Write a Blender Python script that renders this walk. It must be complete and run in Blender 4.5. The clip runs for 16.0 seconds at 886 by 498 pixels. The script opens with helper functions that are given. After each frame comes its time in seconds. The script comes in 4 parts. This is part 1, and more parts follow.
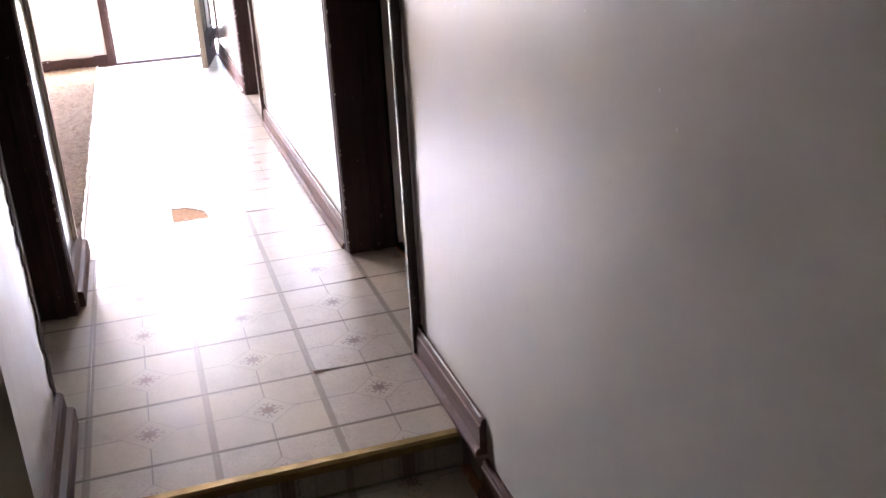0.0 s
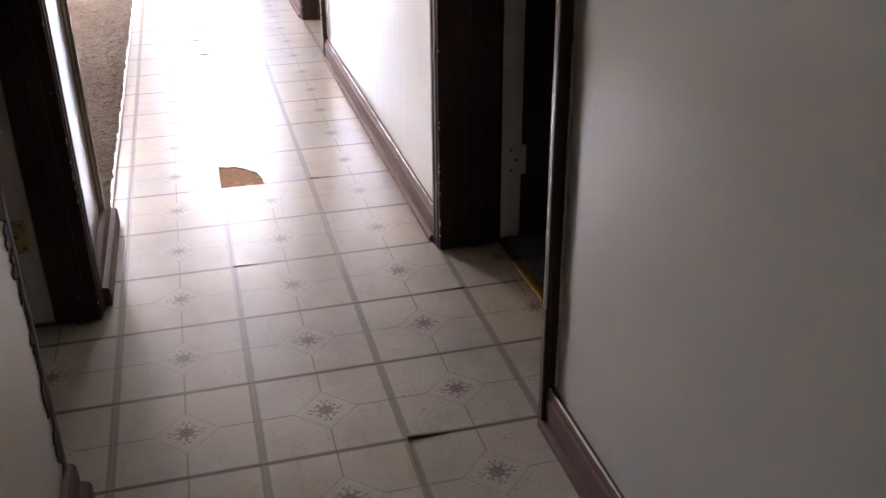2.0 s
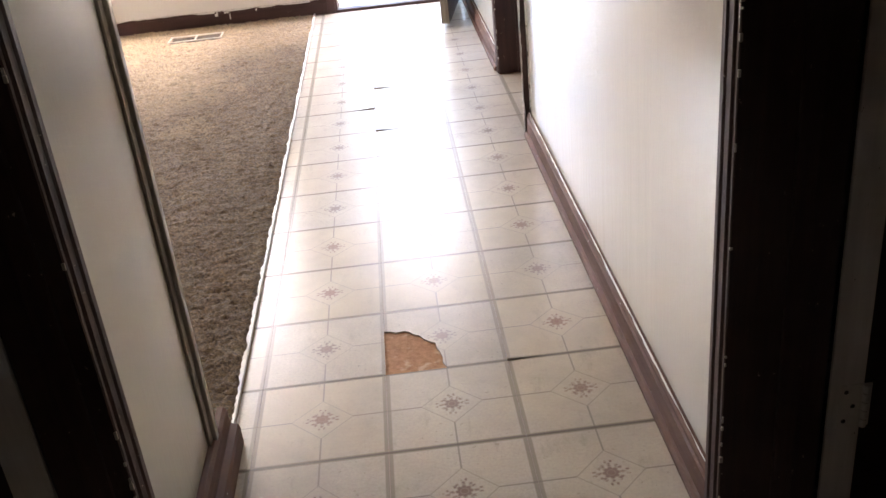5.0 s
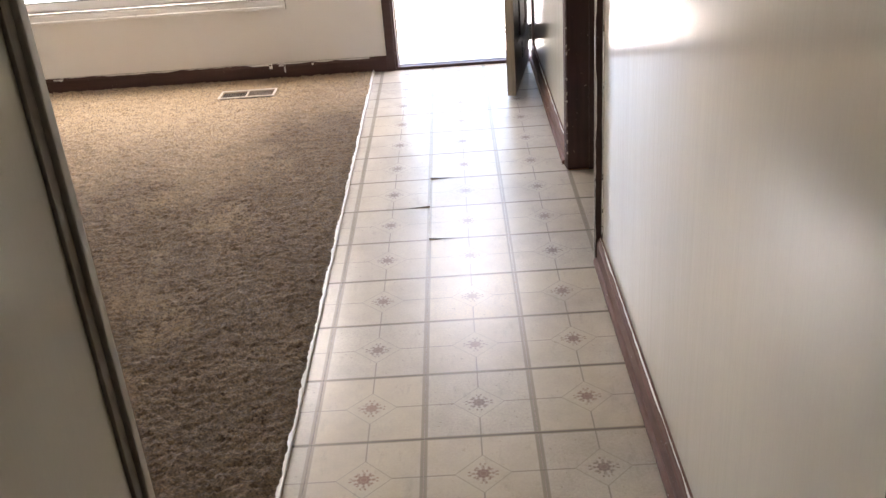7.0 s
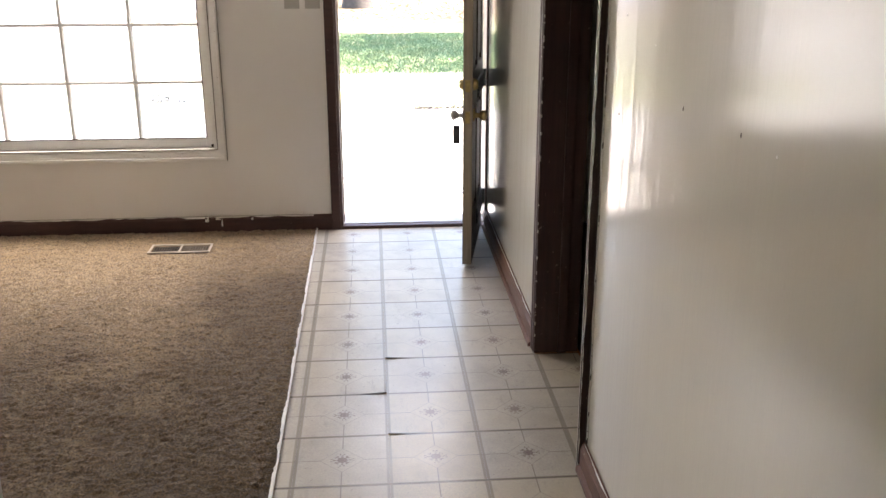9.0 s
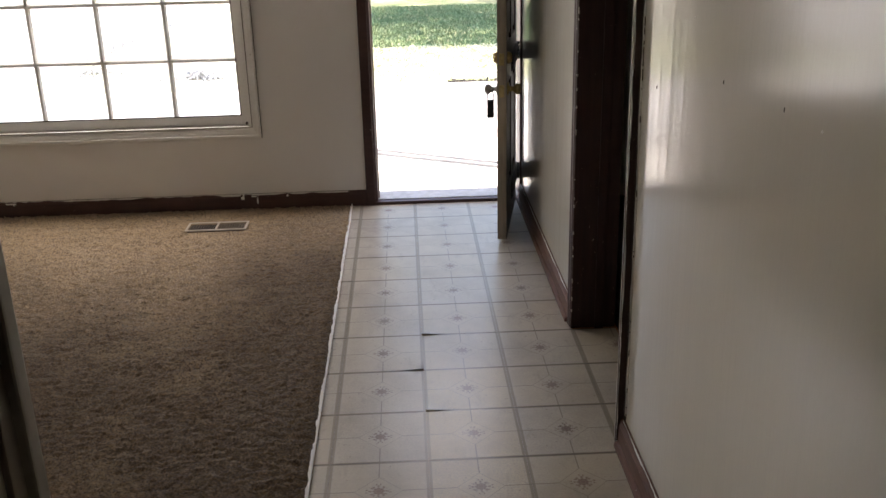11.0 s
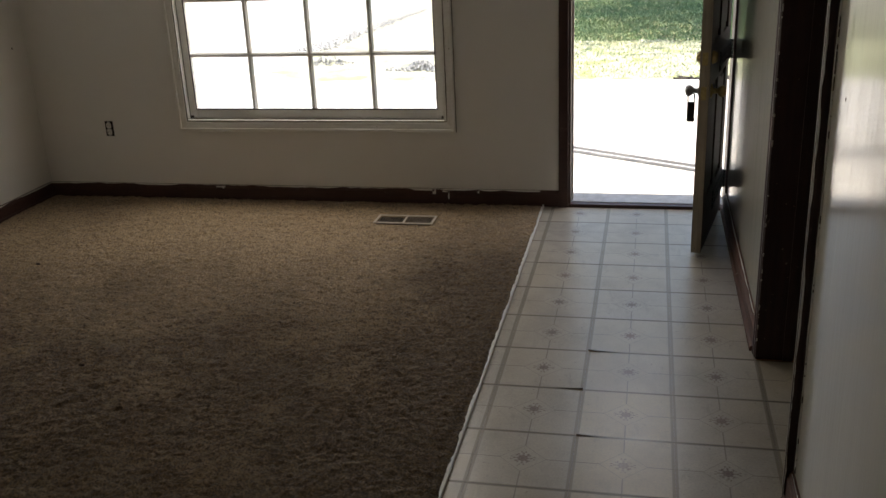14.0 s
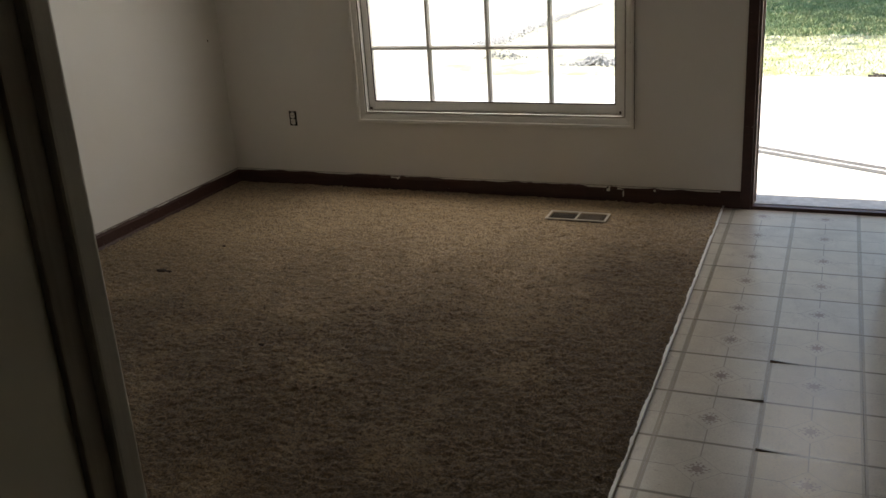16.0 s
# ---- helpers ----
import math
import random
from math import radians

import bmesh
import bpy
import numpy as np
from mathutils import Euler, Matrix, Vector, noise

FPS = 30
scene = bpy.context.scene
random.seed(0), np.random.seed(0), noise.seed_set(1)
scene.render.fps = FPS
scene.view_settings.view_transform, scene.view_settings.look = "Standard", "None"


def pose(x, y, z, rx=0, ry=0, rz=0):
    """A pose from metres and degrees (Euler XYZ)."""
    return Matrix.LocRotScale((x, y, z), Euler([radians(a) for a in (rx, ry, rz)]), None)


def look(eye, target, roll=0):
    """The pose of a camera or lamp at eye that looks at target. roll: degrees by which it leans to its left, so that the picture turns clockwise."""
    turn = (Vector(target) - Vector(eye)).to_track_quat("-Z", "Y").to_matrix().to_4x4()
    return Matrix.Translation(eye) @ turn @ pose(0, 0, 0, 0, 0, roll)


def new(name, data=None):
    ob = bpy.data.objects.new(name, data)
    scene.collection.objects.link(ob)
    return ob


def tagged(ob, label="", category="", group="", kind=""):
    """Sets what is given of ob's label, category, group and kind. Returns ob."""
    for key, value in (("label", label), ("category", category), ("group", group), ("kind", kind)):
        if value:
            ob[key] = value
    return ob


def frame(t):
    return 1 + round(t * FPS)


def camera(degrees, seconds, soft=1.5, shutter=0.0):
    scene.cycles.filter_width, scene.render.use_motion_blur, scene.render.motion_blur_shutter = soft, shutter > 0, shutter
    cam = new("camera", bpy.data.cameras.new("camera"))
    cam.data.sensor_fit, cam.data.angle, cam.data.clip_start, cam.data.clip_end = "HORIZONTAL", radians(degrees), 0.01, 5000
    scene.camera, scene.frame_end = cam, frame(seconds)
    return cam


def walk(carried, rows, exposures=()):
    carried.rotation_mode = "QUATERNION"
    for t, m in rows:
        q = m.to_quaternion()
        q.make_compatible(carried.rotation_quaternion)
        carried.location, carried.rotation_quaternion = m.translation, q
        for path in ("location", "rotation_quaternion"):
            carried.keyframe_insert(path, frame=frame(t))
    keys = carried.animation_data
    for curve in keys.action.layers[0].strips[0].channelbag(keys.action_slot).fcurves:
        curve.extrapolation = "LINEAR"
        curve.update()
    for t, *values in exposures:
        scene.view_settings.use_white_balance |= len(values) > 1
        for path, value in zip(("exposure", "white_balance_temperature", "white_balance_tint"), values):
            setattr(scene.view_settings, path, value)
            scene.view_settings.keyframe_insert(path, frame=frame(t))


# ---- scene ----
cam = camera(50.2, 16.0)
PATH = [
    (0, (0.287, -7.887, 1.303), (0.828, -6.108, 0.567), -3.2),
    (0.5, (0.231, -7.678, 1.298), (0.953, -5.947, 0.605), -2.7),
    (1, (0.203, -7.552, 1.312), (0.871, -5.788, 0.647), -3.2),
    (1.5, (0.273, -7.289, 1.291), (0.811, -5.514, 0.543), -3.8),
    (2, (0.271, -7.089, 1.274), (0.728, -5.36, 0.378), -0.6),
    (2.5, (0.239, -6.824, 1.263), (0.734, -5.104, 0.37), 1.0),
    (3, (0.202, -6.67, 1.292), (0.905, -5.01, 0.425), 4.1),
    (3.5, (0.18, -6.582, 1.297), (0.756, -4.875, 0.427), 4.5),
    (4, (0.318, -6.359, 1.264), (0.632, -4.586, 0.392), -1.2),
    (4.5, (0.416, -6.167, 1.297), (0.591, -4.372, 0.432), -5.5),
    (4.7, (0.416, -6.073, 1.3), (0.503, -4.284, 0.409), -6.4),
    (6.8, (0.478, -5.424, 1.577), (0.462, -3.64, 0.673), -5.2),
    (7, (0.458, -5.398, 1.586), (0.402, -3.609, 0.693), -4.4),
    (7.5, (0.362, -5.257, 1.578), (0.247, -3.458, 0.712), -0.8),
    (8, (0.294, -5.068, 1.614), (0.379, -3.223, 0.847), -0.7),
    (8.5, (0.275, -5.016, 1.614), (0.433, -3.155, 0.899), -0.2),
    (9, (0.281, -5.004, 1.624), (0.421, -3.112, 0.991), -0.1),
    (9.2, (0.269, -5.013, 1.625), (0.42, -3.115, 1.014), -0.2),
    (11.3, (0.282, -4.98, 1.633), (0.343, -3.104, 0.942), -1.5),
    (11.5, (0.292, -4.974, 1.631), (0.361, -3.097, 0.943), -1.6),
    (12, (0.306, -4.937, 1.615), (0.348, -3.064, 0.913), -1.4),
    (12.5, (0.398, -4.87, 1.63), (0.359, -3.0, 0.922), -2.4),
    (13, (0.47, -4.818, 1.638), (0.322, -2.948, 0.945), -2.2),
    (13.5, (0.509, -4.792, 1.626), (0.235, -2.937, 0.933), -0.9),
    (14, (0.496, -4.793, 1.62), (0.082, -2.96, 0.933), -2.6),
    (14.5, (0.476, -4.816, 1.633), (-0.034, -3.011, 0.938), -3.3),
    (15, (0.464, -4.829, 1.638), (-0.011, -3.011, 0.954), -2.0),
    (15.5, (0.452, -4.79, 1.629), (-0.048, -2.97, 0.967), -1.0),
    (16, (0.446, -4.773, 1.611), (-0.295, -3.043, 0.932), -3.8),
]
EXPOSURES = [(0, 5.78, 6500, 31), (0.5, 5.35, 6500, 31), (1, 5.25, 6550, 29), (2, 4.8, 6650, 27), (3.5, 4.65, 6800, 24), (4.5, 4.62, 6900, 22), (7, 3.95, 7000, 19),
             (9, 3.35, 7050, 17), (11.3, 2.27, 7100, 17), (12.5, 1.95, 7200, 14), (14, 1.57, 7250, 11), (16, 1.58, 7300, 10)]
walk(cam, [(t, look(eye, target, roll)) for t, eye, target, roll in PATH], EXPOSURES)

# ---- light ----
SUN_ELEV, SUN_AZ = radians(54), radians(91)  # azimuth clockwise from +y
world = bpy.data.worlds.new("sky")
scene.world = world
world.use_nodes = True
wn = world.node_tree
sky = wn.nodes.new("ShaderNodeTexSky")
sky.sky_type, sky.sun_disc = "NISHITA", False
sky.sun_elevation, sky.sun_rotation = SUN_ELEV, SUN_AZ
wn.links.new(sky.outputs["Color"], wn.nodes["Background"].inputs["Color"])
wn.nodes["Background"].inputs["Strength"].default_value = 0.15
sun_dir = Vector((math.sin(SUN_AZ) * math.cos(SUN_ELEV), math.cos(SUN_AZ) * math.cos(SUN_ELEV), math.sin(SUN_ELEV)))
sun = new("sun", bpy.data.lights.new("sun", "SUN"))
sun.data.energy, sun.data.angle, sun.data.color = 4.5, radians(0.6), (1.0, 0.95, 0.88)
sun.matrix_world = look(sun_dir * 40, (0, 0, 0))

# skylight standing in the upper part of the window and of the front door
for nm, x0, x1, z0, z1, watts in (("window_skylight", -2.05, -0.7, 1.30, 2.05, 6.6), ("door_skylight", 0.14, 0.86, 1.45, 2.0, 1.8)):
    lamp = new(nm, bpy.data.lights.new(nm, "AREA"))
    lamp.data.shape, lamp.data.size, lamp.data.size_y = "RECTANGLE", x1 - x0, z1 - z0
    lamp.data.energy, lamp.data.color = watts, (1.0, 0.97, 0.93)
    lamp.matrix_world = look(((x0 + x1) / 2, 0.66, (z0 + z1) / 2 + 0.1), ((x0 + x1) / 2, 0.05, 0.3))

# ---- materials ----


class Nodes:
    """Short hand for a material's node tree."""

    def __init__(self, name, rough=0.5, metal=0.0):
        self.mat = bpy.data.materials.new(name)
        self.mat.use_nodes = True
        self.nt = self.mat.node_tree
        self.bsdf = self.nt.nodes["Principled BSDF"]
        self.bsdf.inputs["Roughness"].default_value = rough
        self.bsdf.inputs["Metallic"].default_value = metal

    def put(self, value, socket):
        if isinstance(value, bpy.types.NodeSocket):
            self.nt.links.new(value, socket)
        elif value is not None:
            socket.default_value = value

    def math(self, op, a, b=None, c=None, clamp=False):
        n = self.nt.nodes.new("ShaderNodeMath")
        n.operation, n.use_clamp = op, clamp
        for v, s in zip((a, b, c), n.inputs):
            self.put(v, s)
        return n.outputs[0]

    def coord(self, kind="Object", scale=(1, 1, 1), shift=(0, 0, 0)):
        t = self.nt.nodes.new("ShaderNodeTexCoord")
        m = self.nt.nodes.new("ShaderNodeMapping")
        m.inputs["Scale"].default_value, m.inputs["Location"].default_value = scale, shift
        self.nt.links.new(t.outputs[kind], m.inputs["Vector"])
        return m.outputs[0]

    def place(self, scale=(1, 1, 1)):
        g = self.nt.nodes.new("ShaderNodeNewGeometry")
        m = self.nt.nodes.new("ShaderNodeMapping")
        m.inputs["Scale"].default_value = scale
        self.nt.links.new(g.outputs["Position"], m.inputs["Vector"])
        return m.outputs[0]

    def noise(self, vec, scale, detail=4, rough=0.55):
        n = self.nt.nodes.new("ShaderNodeTexNoise")
        n.inputs["Scale"].default_value, n.inputs["Detail"].default_value, n.inputs["Roughness"].default_value = scale, detail, rough
        self.nt.links.new(vec, n.inputs["Vector"])
        return n.outputs["Fac"]

    def ramp(self, fac, a, b):
        n = self.nt.nodes.new("ShaderNodeMapRange")
        n.inputs["From Min"].default_value, n.inputs["From Max"].default_value = a, b
        self.put(fac, n.inputs["Value"])
        return n.outputs[0]

    def mix(self, fac, a, b, mode="MIX"):
        n = self.nt.nodes.new("ShaderNodeMix")
        n.data_type, n.blend_type = "RGBA", mode
        self.put(fac, n.inputs[0])
        for v, s in ((a, n.inputs[6]), (b, n.inputs[7])):
            self.put((*v, 1) if isinstance(v, tuple) else v, s)
        return n.outputs[2]

    def split(self, vec):
        n = self.nt.nodes.new("ShaderNodeSeparateXYZ")
        self.nt.links.new(vec, n.inputs[0])
        return n.outputs

    def random(self):
        return self.nt.nodes.new("ShaderNodeObjectInfo").outputs["Random"]

    def island(self):
        return self.nt.nodes.new("ShaderNodeNewGeometry").outputs["Random Per Island"]

    def bump(self, height, strength=0.3, distance=0.01, normal=None):
        n = self.nt.nodes.new("ShaderNodeBump")
        n.inputs["Strength"].default_value, n.inputs["Distance"].default_value = strength, distance
        self.nt.links.new(height, n.inputs["Height"])
        if normal is not None:
            self.nt.links.new(normal, n.inputs["Normal"])
        self.nt.links.new(n.outputs[0], self.bsdf.inputs["Normal"])
        return n.outputs[0]

    def color(self, c):
        self.put((*c, 1) if isinstance(c, tuple) else c, self.bsdf.inputs["Base Color"])
        return self

    def rough(self, r):
        self.put(r, self.bsdf.inputs["Roughness"])
        return self


def paint(name, base, dirt, rough, streak=0.12, dirty=0.35):
    """Rolled and brushed wall paint, with smudges."""
    k = Nodes(name, rough)
    p = k.place()
    big = k.ramp(k.noise(p, 1.3, 5), 0.35, 0.75)
    col = k.mix(k.math("MULTIPLY", big, dirty), base, dirt)
    specks = k.ramp(k.noise(k.place((1, 1, 1)), 38, 3), 0.70, 0.76)
    col = k.mix(k.math("MULTIPLY", specks, 0.18), col, dirt)
    k.color(col)
    brush = k.noise(k.place((1, 1, 0.22)), 55, 5)
    grain = k.noise(p, 160, 2)
    lumps = k.noise(p, 14, 3)
    h = k.math("ADD", k.math("MULTIPLY", brush, 0.55), k.math("ADD", k.math("MULTIPLY", grain, 0.4), k.math("MULTIPLY", lumps, 0.15)))
    k.bump(h, streak, 0.01)
    k.rough(k.math("ADD", rough - 0.06, k.math("MULTIPLY", k.noise(k.place((1, 1, 0.12)), 22, 4), 0.14)))
    return k.mat


def gloss_paint(name, base, dirt, rough):
    """Glossy enamel brushed up and down: streaks that run vertically, orange peel, faint smudges."""
    k = Nodes(name, rough)
    p = k.place()
    col = k.mix(k.math("MULTIPLY", k.ramp(k.noise(p, 1.3, 5), 0.35, 0.75), 0.3), base, dirt)
    specks = k.ramp(k.noise(p, 38, 3), 0.70, 0.76)
    k.color(k.mix(k.math("MULTIPLY", specks, 0.15), col, dirt))
    fine = k.noise(k.place((1, 1, 0.07)), 60, 4, 0.6)
    wide = k.noise(k.place((1, 1, 0.10)), 11, 3)
    peel = k.noise(k.place((1, 1, 0.6)), 130, 2)
    h = k.math("ADD", k.math("ADD", k.math("MULTIPLY", fine, 0.24), k.math("MULTIPLY", wide, 0.85)), k.math("MULTIPLY", peel, 0.12))
    k.bump(h, 0.16, 0.01)
    k.rough(k.math("ADD", rough - 0.05, k.math("MULTIPLY", k.noise(k.place((1, 1, 0.2)), 6, 5), 0.10)))
    return k.mat


def wood(name, a, b, rough, grain_axis=2, chips=0.0, chip_color=(0.6, 0.55, 0.5)):
    """Brown painted or stained trim wood with grain along an axis and chips."""
    k = Nodes(name, rough)
    sc = [14, 14, 14]
    sc[grain_axis] = 0.8
    g = k.noise(k.place(tuple(sc)), 4, 6, 0.65)
    col = k.mix(k.ramp(g, 0.3, 0.7), a, b)
    if chips:
        c = k.ramp(k.noise(k.place(), 55, 4, 0.7), 0.70 - chips, 0.73 - chips)
        col = k.mix(c, col, chip_color)
    k.color(col)
    k.bump(g, 0.15, 0.004)
    k.rough(k.math("ADD", rough - 0.08, k.math("MULTIPLY", g, 0.16)))
    return k.mat


def plain(name, base, other, rough, scale=30, metal=0.0, bump=0.15):
    k = Nodes(name, rough, metal)
    n = k.noise(k.coord(), scale, 5)
    k.color(k.mix(k.ramp(n, 0.3, 0.7), base, other))
    k.bump(n, bump, 0.003)
    return k.mat


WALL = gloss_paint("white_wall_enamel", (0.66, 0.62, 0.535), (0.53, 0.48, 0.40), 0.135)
# rougher near wall; its greyer base carries the light falloff along the hall
WALL_DIMMED = paint("dimmed_rough_wall_paint", (0.565, 0.53, 0.465), (0.435, 0.395, 0.335), 0.30, 0.09)
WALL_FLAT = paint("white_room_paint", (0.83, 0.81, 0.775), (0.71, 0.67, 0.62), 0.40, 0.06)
CEILING = paint("ceiling_paint", (0.64, 0.61, 0.565), (0.54, 0.50, 0.45), 0.8)
# dark tone added on unseen walls to cut light bounced into the hall
BOUNCE_CUT = paint("bounce_cutting_dark", (0.15, 0.125, 0.10), (0.11, 0.09, 0.07), 0.75)
TRIM_WHITE = wood("white_trim_paint", (0.84, 0.82, 0.78), (0.76, 0.74, 0.69), 0.38, 0, 0.02, (0.35, 0.30, 0.25))
BROWN = wood("dark_brown_trim", (0.062, 0.025, 0.020), (0.036, 0.015, 0.012), 0.55, 2, 0.015, (0.45, 0.36, 0.30))
BROWN_BASE = wood("brown_base_paint", (0.075, 0.030, 0.023), (0.048, 0.019, 0.015), 0.5, 0, 0.01, (0.6, 0.55, 0.5))
MAUVE_BASE = wood("mauve_base_paint", (0.148, 0.067, 0.045), (0.103, 0.046, 0.031), 0.68, 1, 0.015, (0.55, 0.48, 0.44))
EDGE_STRIP = wood("bare_edge_wood", (0.13, 0.085, 0.068), (0.07, 0.045, 0.036), 0.26, 2, 0.03, (0.3, 0.25, 0.21))
GREY_TRIM = wood("grey_corner_trim", (0.46, 0.42, 0.37), (0.38, 0.34, 0.29), 0.45, 2)
STRIP_GREY = wood("grey_brown_strip", (0.29, 0.245, 0.20), (0.22, 0.18, 0.145), 0.45, 2)
PALE_EDGE = wood("pale_door_edge", (0.80, 0.74, 0.70), (0.68, 0.62, 0.58), 0.5, 2, 0.01, (0.2, 0.14, 0.1))
WORN_EDGE = wood("worn_door_edge", (0.35, 0.295, 0.225), (0.21, 0.17, 0.13), 0.5, 2, 0.05, (0.10, 0.06, 0.04))
DOOR_DARK = wood("dark_door_stain", (0.045, 0.022, 0.016), (0.028, 0.013, 0.010), 0.32)
RAGGED = plain("torn_dark_edge", (0.03, 0.02, 0.017), (0.07, 0.05, 0.04), 0.8, 60)
# ivory greyed so the switch plates hold their shadow in the colour
PLASTIC = plain("shade_greyed_plastic", (0.50, 0.48, 0.44), (0.46, 0.44, 0.40), 0.35, 8, 0, 0.02)
BLACK_IRON = plain("black_painted_iron", (0.015, 0.014, 0.014), (0.03, 0.028, 0.026), 0.42, 40, 0.3)
BRASS = plain("worn_brass", (0.52, 0.40, 0.19), (0.30, 0.22, 0.10), 0.36, 60, 1.0, 0.08)
BRASS_STRIP = plain("brass_strip_metal", (0.55, 0.36, 0.07), (0.40, 0.26, 0.05), 0.4, 30, 0.6, 0.05)
NOSING = plain("yellow_nosing_metal", (0.36, 0.25, 0.075), (0.25, 0.165, 0.05), 0.36, 25, 0.7, 0.08)
ALU = plain("aluminium", (0.55, 0.55, 0.55), (0.42, 0.42, 0.42), 0.4, 40, 1.0, 0.05)
SILL = plain("dull_sill_metal", (0.50, 0.48, 0.46), (0.36, 0.34, 0.32), 0.65, 25, 0.2, 0.1)
VENT_PAINT = plain("cream_register_enamel", (0.66, 0.60, 0.52), (0.55, 0.48, 0.40), 0.4, 30)
VENT_DUST = plain("dusty_register_slats", (0.30, 0.24, 0.18), (0.16, 0.12, 0.09), 0.7, 40)
# near-black stands in for the shade inside duct, outlet box and slots
HOLE_SHADE = plain("hole_shade_black", (0.012, 0.011, 0.010), (0.02, 0.018, 0.016), 0.9)
YELLOW_HINGE = plain("yellowed_hinge_paint", (0.50, 0.40, 0.16), (0.36, 0.27, 0.11), 0.5)
# sill dirt, and the shade lines painted along the window casing
GRIME_SHADE = plain("grime_and_shade_line", (0.16, 0.14, 0.11), (0.30, 0.27, 0.22), 0.8, 25)
CHIP = plain("pale_chipped_wood", (0.55, 0.48, 0.41), (0.42, 0.35, 0.29), 0.7)
PUTTY = plain("white_paint_blob", (0.78, 0.76, 0.72), (0.70, 0.68, 0.64), 0.5)


def tile_material(name, base, tint):
    """Printed vinyl tile: grey border, diamond with a rosette, spokes to the edge middles."""
    k = Nodes(name, 0.3)
    o = k.coord("Object")
    wob = k.noise(o, 25, 2)
    x, y, _ = k.split(o)
    ax, ay = k.math("ABSOLUTE", x), k.math("ABSOLUTE", y)
    edge = k.math("MAXIMUM", k.math("ADD", ax, 0.0015), k.math("SUBTRACT", ay, 0.0008))
    border = k.ramp(k.math("ADD", edge, k.math("MULTIPLY", wob, 0.001)), 0.1440, 0.1466)
    dsum = k.math("ADD", ax, ay)
    diamond = k.ramp(k.math("ABSOLUTE", k.math("SUBTRACT", dsum, 0.072)), 0.0028, 0.0014)
    spoke = k.math("MULTIPLY", k.ramp(k.math("MINIMUM", ax, ay), 0.0026, 0.0014), k.ramp(dsum, 0.0715, 0.0725))
    lines = k.math("MAXIMUM", k.math("MULTIPLY", diamond, 0.6), spoke, clamp=True)
    r = k.math("SQRT", k.math("ADD", k.math("MULTIPLY", x, x), k.math("MULTIPLY", y, y)))
    th = k.math("ARCTAN2", y, x)
    petal = k.math("ABSOLUTE", k.math("COSINE", k.math("MULTIPLY", th, 4.0)))
    body = k.ramp(k.math("SUBTRACT", k.math("ADD", 0.0135, k.math("MULTIPLY", petal, 0.005)), r), -0.003, 0.002)
    hi, lo = k.math("MAXIMUM", ax, ay), k.math("MINIMUM", ax, ay)

    def dot(u, v, du, dv, rad):
        a, b = k.math("SUBTRACT", u, du), k.math("MULTIPLY", k.math("SUBTRACT", v, dv), 1.5)
        return k.ramp(k.math("SQRT", k.math("ADD", k.math("MULTIPLY", a, a), k.math("MULTIPLY", b, b))), rad * 1.15, rad * 0.45)

    tips = k.math("MAXIMUM", dot(hi, lo, 0.025, 0.0, 0.0075), k.math("MAXIMUM", dot(hi, lo, 0.0195, 0.015, 0.0075), dot(hi, lo, 0.035, 0.006, 0.0055)))
    ring = k.ramp(k.math("ABSOLUTE", k.math("SUBTRACT", r, 0.0085)), 0.0018, 0.0008)
    broken = k.ramp(k.noise(k.place(), 170, 3), 0.38, 0.52)
    fl = k.math("MULTIPLY", k.math("MAXIMUM", body, k.math("MULTIPLY", tips, broken)), k.math("SUBTRACT", 1.0, k.math("MULTIPLY", ring, 0.22)))
    rnd = k.random()
    cloud = k.noise(k.place(), 13, 6, 0.65)
    speck = k.noise(k.place(), 140, 4, 0.7)
    col = k.mix(k.ramp(cloud, 0.3, 0.75), base, tint)
    col = k.mix(k.math("MULTIPLY", k.ramp(speck, 0.40, 0.66), 0.7), col, (0.38, 0.34, 0.295))
    grit = k.ramp(k.noise(k.place(), 62, 2), 0.67, 0.72)
    col = k.mix(k.math("MULTIPLY", grit, 0.65), col, (0.22, 0.185, 0.15))
    col = k.mix(k.math("MULTIPLY", k.ramp(rnd, 0.4, 0.95), 0.6), col, (0.54, 0.46, 0.335))
    col = k.mix(k.math("MULTIPLY", lines, 0.75), col, (0.20, 0.17, 0.145))
    col = k.mix(k.math("MULTIPLY", fl, k.math("ADD", 0.54, k.math("MULTIPLY", cloud, 0.6))), col, k.mix(k.ramp(rnd, 0.5, 1.0), (0.145, 0.092, 0.08), (0.22, 0.105, 0.075)))
    col = k.mix(k.math("MULTIPLY", border, 0.72), col, (0.205, 0.170, 0.118))
    cross = k.ramp(k.math("ADD", ay, k.math("MULTIPLY", wob, 0.0016)), 0.1488, 0.1506)
    col = k.mix(k.math("MULTIPLY", cross, 0.8), col, (0.10, 0.08, 0.06))
    dirt = k.ramp(k.noise(k.place(), 3.1, 6, 0.7), 0.45, 0.75)
    col = k.mix(k.math("MULTIPLY", dirt, 0.5), col, (0.25, 0.21, 0.17))
    scuff = k.ramp(k.noise(k.place((1, 0.35, 1)), 17, 5, 0.75), 0.56, 0.70)
    col = k.mix(k.math("MULTIPLY", scuff, 0.32), col, (0.20, 0.165, 0.13))
    k.color(col)
    h = k.math("ADD", k.math("MULTIPLY", k.noise(k.place(), 90, 3), 0.5), k.math("MULTIPLY", k.noise(k.place(), 9, 2), 0.8))
    h = k.math("SUBTRACT", h, k.math("MULTIPLY", lines, 0.2))
    k.bump(h, 0.10, 0.006)
